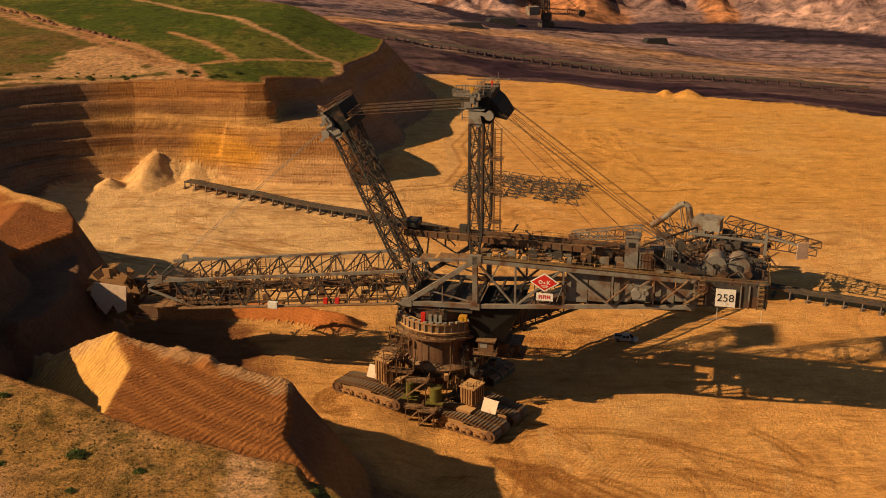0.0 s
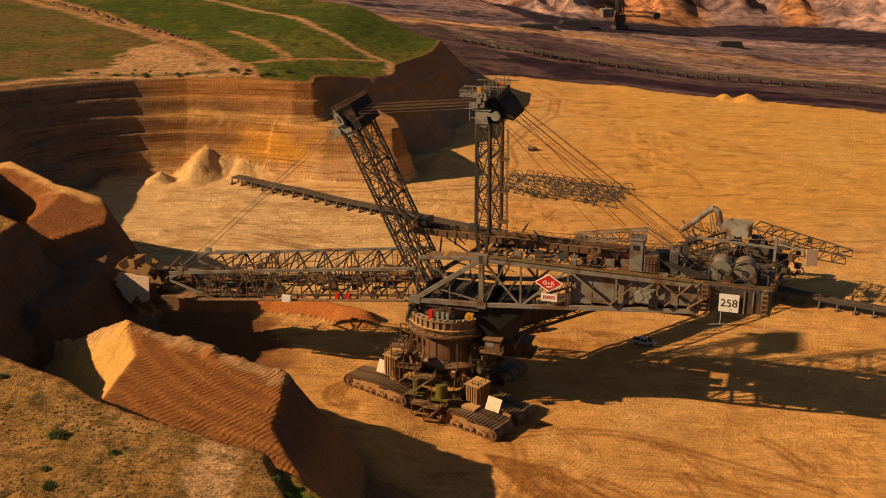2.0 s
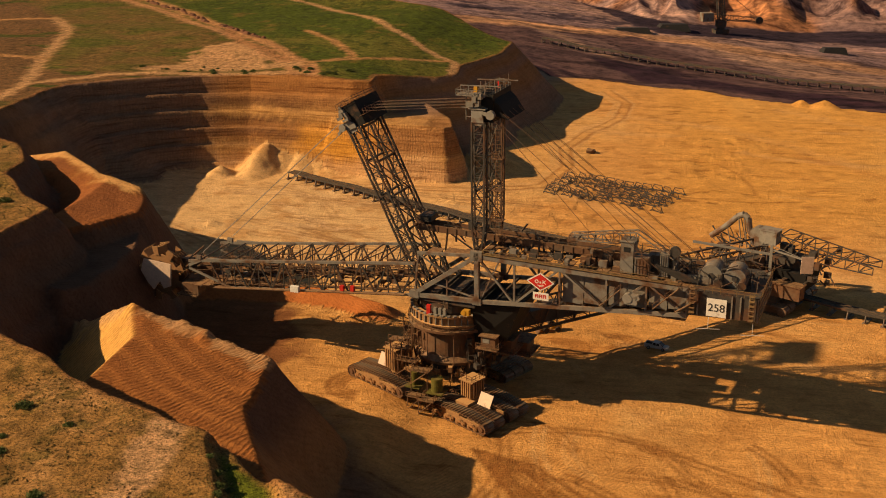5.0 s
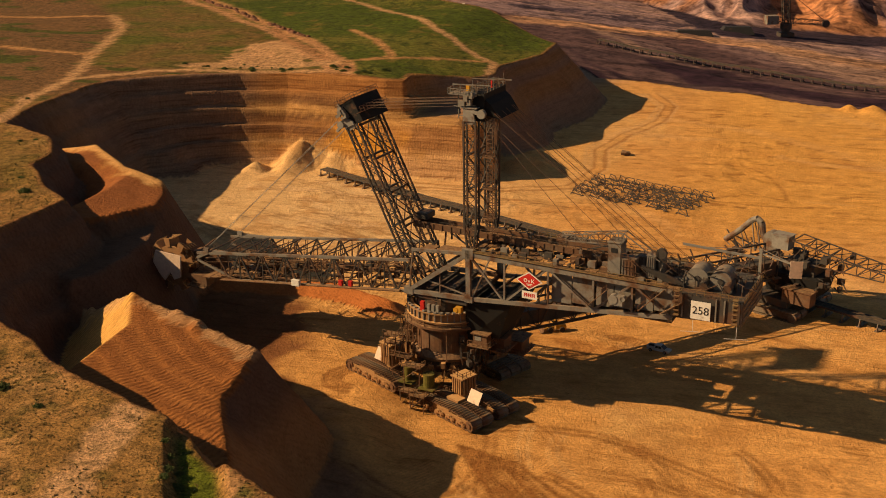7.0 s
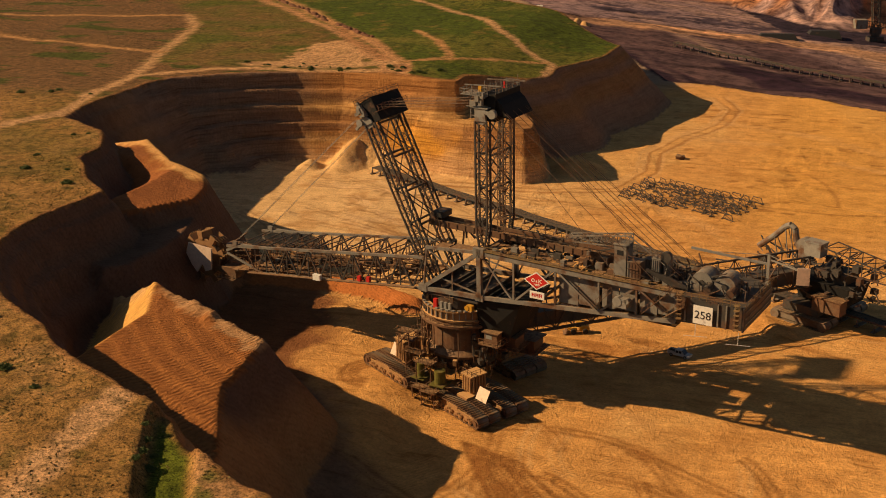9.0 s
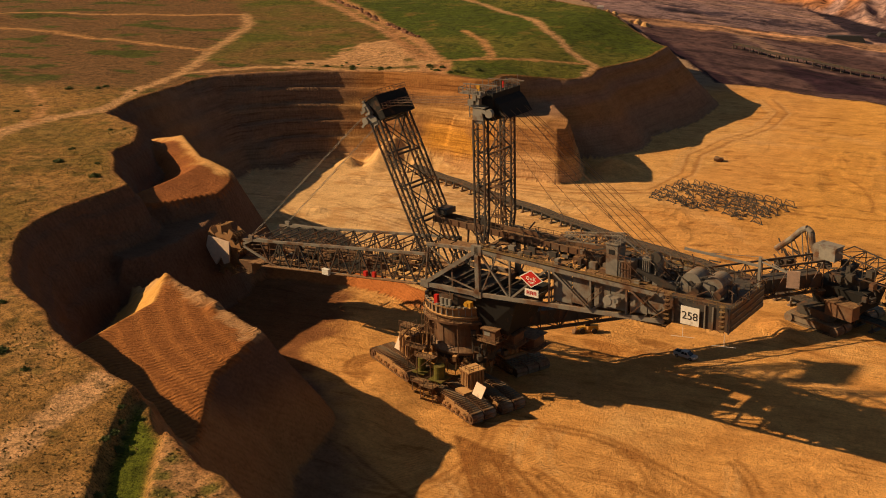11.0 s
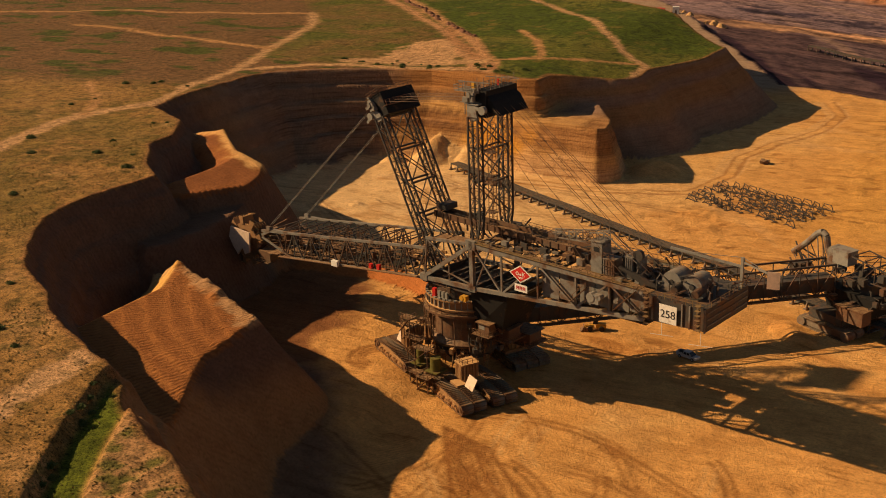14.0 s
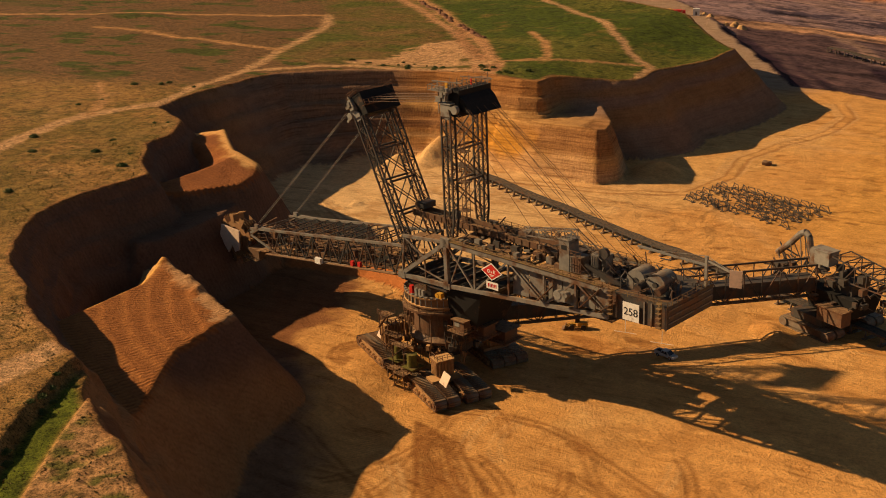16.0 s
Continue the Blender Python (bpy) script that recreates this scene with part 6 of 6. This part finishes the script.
# ---- small things ----
def pickup():
    ob = thing("pickup_truck", pose(41, 236.4, height_at(41, 236.4) + 0.02, 0, 0, -18), "light grey double-cab pickup truck parked on the sand", "car")
    paint = steel("silver_paint", (0.42, 0.43, 0.44), dusty=0.12, rusty=0.0, rough=0.3)
    glass, nt, bs = nodes_of("dark_glass", 0.08)
    bs.inputs["Base Color"].default_value = (0.02, 0.02, 0.025, 1)
    bs.inputs["Specular IOR Level"].default_value = 0.6
    g = Geo().hexa([(-2.6, -0.9, 0.45), (2.6, -0.9, 0.45), (2.6, 0.9, 0.45), (-2.6, 0.9, 0.45), (-2.55, -0.88, 1.0), (2.55, -0.85, 0.95), (2.55, 0.85, 0.95), (-2.55, 0.88, 1.0)])
    g.hexa([(-0.9, -0.86, 1.0), (1.5, -0.86, 1.0), (1.5, 0.86, 1.0), (-0.9, 0.86, 1.0), (-0.75, -0.72, 1.75), (0.7, -0.72, 1.75), (0.7, 0.72, 1.75), (-0.75, 0.72, 1.75)])
    for s in (-1, 1):
        g.box((-1.75, s * 0.86, 1.15), (1.7, 0.06, 0.35))
    g.box((-2.58, 0, 1.15), (0.06, 1.7, 0.35))
    part("body", g, paint, ob)
    part("bed", Geo().box((-1.75, 0, 1.02), (1.6, 1.6, 0.05)), BLACK, ob)
    part("windscreen", Geo().hexa([(0.74, -0.68, 1.72), (1.52, -0.8, 1.02), (1.52, 0.8, 1.02), (0.74, 0.68, 1.72), (0.78, -0.68, 1.74), (1.56, -0.8, 1.04), (1.56, 0.8, 1.04), (0.78, 0.68, 1.74)]), glass, ob)
    for s in (-1, 1):
        for x0 in (-0.65, 0.12):
            part("side_window", Geo().hexa([(x0, s * 0.83, 1.1), (x0 + 0.68, s * 0.83, 1.1), (x0 + 0.62, s * 0.75, 1.62), (x0 + 0.04, s * 0.75, 1.62), (x0, s * 0.86, 1.1), (x0 + 0.68, s * 0.86, 1.1), (x0 + 0.62, s * 0.78, 1.62), (x0 + 0.04, s * 0.78, 1.62)]), glass, ob)
        for x0 in (-1.65, 1.65):
            w = part("wheel", Geo().cyl((x0, s * 0.7, 0.4), (x0, s * 0.95, 0.4), 0.4, 18), BELT, ob)
            part("rim", Geo().cyl((x0, s * 0.93, 0.4), (x0, s * 0.97, 0.4), 0.24, 14), STEEL_LIGHT, w)
        part("headlight", Geo().box((2.57, s * 0.66, 0.8), (0.06, 0.34, 0.16)), WHITE, ob)


pickup()


def wheel_loader(x, y, a, s, label):
    ob = thing("wheel_loader", pose(x, y, height_at(x, y), 0, 0, a), label, "loader")
    k = lambda *v: tuple(c * s for c in v)
    part("rear_body", Geo().box(k(-1.4, 0, 1.5), k(2.6, 1.7, 1.2)).box(k(-2.4, 0, 1.3), k(0.8, 1.9, 0.9)), YELLOW, ob)
    part("cab", Geo().hexa([k(-0.6, -0.75, 2.0), k(0.8, -0.75, 2.0), k(0.8, 0.75, 2.0), k(-0.6, 0.75, 2.0), k(-0.5, -0.65, 3.3), k(0.5, -0.65, 3.3), k(0.5, 0.65, 3.3), k(-0.5, 0.65, 3.3)]), BLACK, ob, "dark glazed cab")
    part("roof", Geo().box(k(0, 0, 3.35), k(1.4, 1.6, 0.12)), YELLOW, ob)
    part("front_frame", Geo().box(k(1.3, 0, 1.2), k(1.6, 1.2, 0.9)), YELLOW, ob)
    for v in (-0.5, 0.5):
        part("lift_arm", Geo().beam(k(1.4, v, 1.7), k(3.4, v, 0.7), 0.3 * s), YELLOW, ob)
    part("bucket", Geo().plate([k(3.2, -1.5, 0.1), k(4.3, -1.5, 0.1), k(3.6, -1.5, 0.35), k(3.4, -1.5, 1.2), k(3.2, -1.5, 1.2)], k(0, 3.0, 0)), STEEL_RUST, ob)
    for x0 in (-1.7, 1.5):
        for v in (-1, 1):
            part("wheel", Geo().cyl(k(x0, v * 0.85, 0.75), k(x0, v * 1.35, 0.75), 0.75 * s, 18), BELT, ob)


wheel_loader(16.8, 242.5, 200, 0.85, "yellow wheel loader with dark cab on the sand")


def steel_pile():
    """Rows of spare conveyor frames laid out on the floor."""
    rng = random.Random(77)
    g = Geo().beam((-2.6, 0, 0.2), (2.6, 0, 0.2), 0.22).beam((-2.2, 0, 0), (-1.3, 0, 2.0), 0.18).beam((2.2, 0, 0), (1.3, 0, 2.0), 0.18).beam((-1.5, 0, 1.9), (1.5, 0, 1.9), 0.18).beam((-2.0, -0.9, 0.15), (-2.0, 0.9, 0.15), 0.2).beam((2.0, -0.9, 0.15), (2.0, 0.9, 0.15), 0.2).beam((-1.4, 0, 1.4), (1.4, 0, 0.4), 0.12)
    me = mesh_of("frame", g, STEEL_DARK)
    first = None
    for i in range(12):
        for j in range(7):
            x, y = 5 + i * 3.1 + j * 1.0 + rng.uniform(-0.7, 0.7), 366 - i * 1.25 - 10 + j * 3.1 + rng.uniform(-0.7, 0.7) - 7
            if rng.random() < 0.14:
                continue
            m = pose(x, y, height_at(x, y) + 0.02, 0, 0, -40 + rng.uniform(-14, 14))
            if first is None:
                first = tagged(new("conveyor_frame", me), "rusty spare conveyor frame lying on the sand", "steel frame", "spare frames in rows")
                first.matrix_world = m
            else:
                copy_thing(first, m)


steel_pile()


def shrub_mesh(name, seed, r, h, n, mat):
    """A low bush: short stems and many small leaf blades, uneven and open."""
    rng = random.Random(seed)
    g = Geo()
    for i in range(n):
        a, q = rng.uniform(0, 2 * math.pi), r * math.sqrt(rng.random())
        p = Vector((q * math.cos(a), q * math.sin(a) * 0.8, 0))
        top = h * (1 - 0.6 * q / r) * rng.uniform(0.4, 1.1)
        g.beam(p, p + Vector((rng.uniform(-0.2, 0.2), rng.uniform(-0.2, 0.2), top)), 0.04)
        for k in range(5):
            c = p + Vector((rng.uniform(-0.3, 0.3), rng.uniform(-0.3, 0.3), top * rng.uniform(0.3, 1.05)))
            u = Vector((rng.uniform(-1, 1), rng.uniform(-1, 1), rng.uniform(-0.2, 0.8))).normalized() * rng.uniform(0.14, 0.3)
            w = u.cross(Vector((rng.uniform(-1, 1), rng.uniform(-1, 1), 1))).normalized() * 0.09
            g.plate([c, c + u * 0.5 + w, c + u, c + u * 0.5 - w], (0, 0, 0.012))
    return mesh_of(name, g, mat)


LEAF = steel("leaf", (0.07, 0.10, 0.02), dust=(0.20, 0.16, 0.06), dusty=0.25, rusty=0.0, rough=0.7)
DRY = steel("dry_grass", (0.20, 0.155, 0.05), dust=(0.30, 0.22, 0.10), dusty=0.3, rusty=0.0, rough=0.85)


def bushes():
    rng = random.Random(41)
    base = [shrub_mesh("shrub", s, 1.0, 0.9, 90, LEAF) for s in (1, 2, 3)]
    spots = [(-47, 130, 1.2), (-43, 117, 0.9), (-58, 131, 0.8), (-56, 128, 0.6), (-33, 108, 1.1), (-70, 140, 0.9), (-45, 121, 0.6), (-62, 146, 0.8), (-38, 126, 0.7), (-80, 152, 0.9)]
    for i in range(34):
        spots.append((rng.uniform(-190, -95), rng.uniform(150, 330), rng.uniform(0.5, 1.4)))
    for i in range(11):
        t = rng.random()
        x, y = lerp(Vector((2, 97, 0)), Vector((-15, 126, 0)), t).xy
        spots.append((x + rng.uniform(-3.5, -1.5), y + rng.uniform(-2, 0), rng.uniform(0.5, 0.9)))
    for i in range(24):
        spots.append((rng.uniform(-150, -60), rng.uniform(374, 384), rng.uniform(0.5, 1.2)))
    made = 0
    for x, y, s in spots:
        if poly_dist(np.array([[x]]), np.array([[y]]), RIM)[0, 0] > -1.2:
            continue
        ob = new("shrub", base[made % 3])
        ob.matrix_world = pose(x, y, height_at(x, y) - 0.05, 0, 0, rng.uniform(0, 360)) @ Matrix.Diagonal((s, s, s, 1))
        tagged(ob, "low green shrub on the dry field", "shrub", "shrubs on the field")
        made += 1


bushes()


def tufts():
    """Grass and weeds over the near field."""
    rng = np.random.RandomState(9)
    n = 24000
    x, y = rng.uniform(-130, 20, n), rng.uniform(88, 260, n)
    keep = poly_dist(x[None], y[None], RIM)[0] < -0.8
    x, y = x[keep], y[keep]
    dens = fbm(x, y, 6, 300, 3) > -0.15
    x, y = x[dens], y[dens]
    z = terrain(x[None], y[None])[0][0]
    v, f = [], []
    for px_, py_, pz in zip(x, y, z):
        for k in range(3):
            a, l, h = rng.uniform(0, 6.28), rng.uniform(0.08, 0.24), rng.uniform(0.08, 0.28)
            i = len(v)
            v += [(px_ - l * math.cos(a), py_ - l * math.sin(a), pz - 0.03), (px_ + l * math.cos(a), py_ + l * math.sin(a), pz - 0.03), (px_ + rng.uniform(-.2, .2), py_ + rng.uniform(-.2, .2), pz + h)]
            f.append((i, i + 1, i + 2))
    me = bpy.data.meshes.new("grass_tufts")
    me.from_pydata(v, [], f)
    me.materials.append(DRY)
    tagged(new("grass_tufts", me), "dry olive grass tufts over the field", "grass", kind="stuff")


tufts()


# ---- far things ----
conveyor((-33, 680), (217, 582), "long far belt conveyor across the dark coal bench", step=5.5, scale=1.25)


def far_excavator():
    x, y = 76, 858
    ob = thing("distant_excavator", pose(x, y, height_at(x, y), 0, 0, 20), "small dark lattice excavator far off on the coal bench", "excavator")
    part("base", Geo().box((0, 0, 1.5), (10, 8, 3)).cyl((0, 0, 3), (0, 0, 5), 3, 16).cyl((0, 0, 5), (0, 0, 9), 4, 16), STEEL_DARK, ob)
    g = Geo()
    a = [P(-2, -2, 9), P(2, -2, 9), P(2, 2, 9), P(-2, 2, 9)]
    b = [p + Vector((-3 if p.x < 0 else -2.2, 0, 26)) for p in a]
    for i in range(4):
        g.beam(a[i], b[i], 0.6), truss_face(g, a[i], b[i], a[(i + 1) % 4], b[(i + 1) % 4], 6, 0.4)
    part("mast", g, STEEL_DARK, ob)
    g = Geo()
    for v in (-2.5, 2.5):
        g.beam((-8, v, 10), (28, v, 7), 0.35), g.beam((-8, v, 14), (28, v, 10), 0.35), truss_face(g, P(-8, v, 10), P(28, v, 7), P(-8, v, 14), P(28, v, 10), 9, 0.22)
    part("boom", g, STEEL_DARK, ob)
    part("wheel", Geo().cyl((29, -1, 8), (29, 1, 8), 2.6, 20), STEEL_DARK, ob)
    part("rope", Geo().cyl((-4, 0, 34), (28, 0, 10), 0.2, 6), STEEL_DARK, ob)
    part("counterweight", Geo().box((-11, 0, 12), (8, 7, 6)), STEEL, ob)


far_excavator()


RED_SOIL = steel("red_soil", (0.17, 0.075, 0.045), dust=(0.25, 0.13, 0.07), dusty=0.4, rusty=0.2, rough=0.95)


def far_bits():
    for x, y, s in ((150, 820, (9, 6, 4)), (14, 806, (14, 6, 3)), (42, 850, (12, 8, 4))):
        ob = tagged(new("coal_bunker", mesh_of("coal_bunker", Geo().hexa([(-s[0], -s[1], -1), (s[0], -s[1], -1), (s[0], s[1], -1), (-s[0], s[1], -1), (-s[0] * .7, -s[1] * .6, s[2]), (s[0] * .8, -s[1] * .6, s[2]), (s[0] * .8, s[1] * .6, s[2] * .8), (-s[0] * .7, s[1] * .6, s[2] * .9)]), BLACK)), "dark heap-like bunker on the far bench", "bunker")
        ob.matrix_world = pose(x, y, height_at(x, y), 0, 0, 10)
    for x, y, c, lab in ((-156, 722, YELLOW, "yellow"), (-146, 726, YELLOW, "yellow"), (-138, 724, RED, "red")):
        ob = thing("dump_truck", pose(x, y, height_at(x, y), 0, 0, 20), lab + " dump truck far off beyond the grass", "truck")
        part("body", Geo().hexa([(-4, -1.6, 1.6), (1.4, -1.6, 1.6), (1.4, 1.6, 1.6), (-4, 1.6, 1.6), (-4.6, -1.9, 3.6), (1.8, -1.9, 3.8), (1.8, 1.9, 3.8), (-4.6, 1.9, 3.6)]), c, ob)
        part("cab", Geo().box((3.0, 0, 2.2), (2.0, 2.4, 2.6)), c, ob)
        for u in (-3, -1, 2.8):
            for v in (-1.4, 1.4):
                part("wheel", Geo().cyl((u, v - 0.3, 0.9), (u, v + 0.3, 0.9), 0.9, 12), BELT, ob)
    ob = thing("site_container", pose(-128, 728, height_at(-128, 728), 0, 0, 15), "white site container far off beyond the grass", "container")
    part("box", Geo().box((0, 0, 2.2), (4, 3, 4.4)), WHITE, ob)
    part("door", Geo().box((0, -1.53, 1.4), (1.2, 0.06, 2.4)), STEEL, ob)
    rng = random.Random(6)
    for k in range(44):
        t = k / 43
        x, y = lerp(-121, -214, t) + rng.uniform(-1, 1), lerp(442, 540, t) + rng.uniform(-1, 1)
        if k in (15, 16, 17, 30):
            continue
        r = rng.uniform(0.9, 2.0)
        ob = tagged(new("soil_mound", mesh_of("soil_mound", Geo().cyl((0, 0, -0.3), (rng.uniform(-0.3, 0.3), rng.uniform(-0.3, 0.3), r * 0.55), r, 8, r * 0.3), RED_SOIL)), "red-brown soil heap beside the dirt road", "heap", "soil heaps along the road")
        ob.matrix_world = pose(x, y, height_at(x, y), 0, 0, rng.uniform(0, 90))
    for k in range(9):
        x, y = -118 + rng.uniform(-10, 22), 728 + rng.uniform(-8, 10)
        r = rng.uniform(1.5, 4)
        ob = tagged(new("soil_mound", mesh_of("soil_mound", Geo().cyl((0, 0, -0.3), (0, 0, r * 0.6), r, 9, r * 0.3), STEEL_SAND)), "orange soil heap beyond the grass", "heap", "far soil heaps")
        ob.matrix_world = pose(x, y, height_at(x, y))
    x, y = 15, 399.5
    g = Geo()
    for k in range(7):
        a = rng.uniform(0, 6.28)
        g.box((math.cos(a) * rng.uniform(0, 1.2), math.sin(a) * rng.uniform(0, 1.2), rng.uniform(0.2, 1.4)), (rng.uniform(0.8, 2), rng.uniform(0.8, 1.8), rng.uniform(0.6, 1.6)), rng.uniform(0, 90), rng.uniform(-25, 25))
    ob = tagged(new("boulder", mesh_of("boulder", g, STEEL_RUST)), "dark broken boulder on the sand floor", "boulder")
    ob.matrix_world = pose(x, y, height_at(x, y) - 0.2)


far_bits()
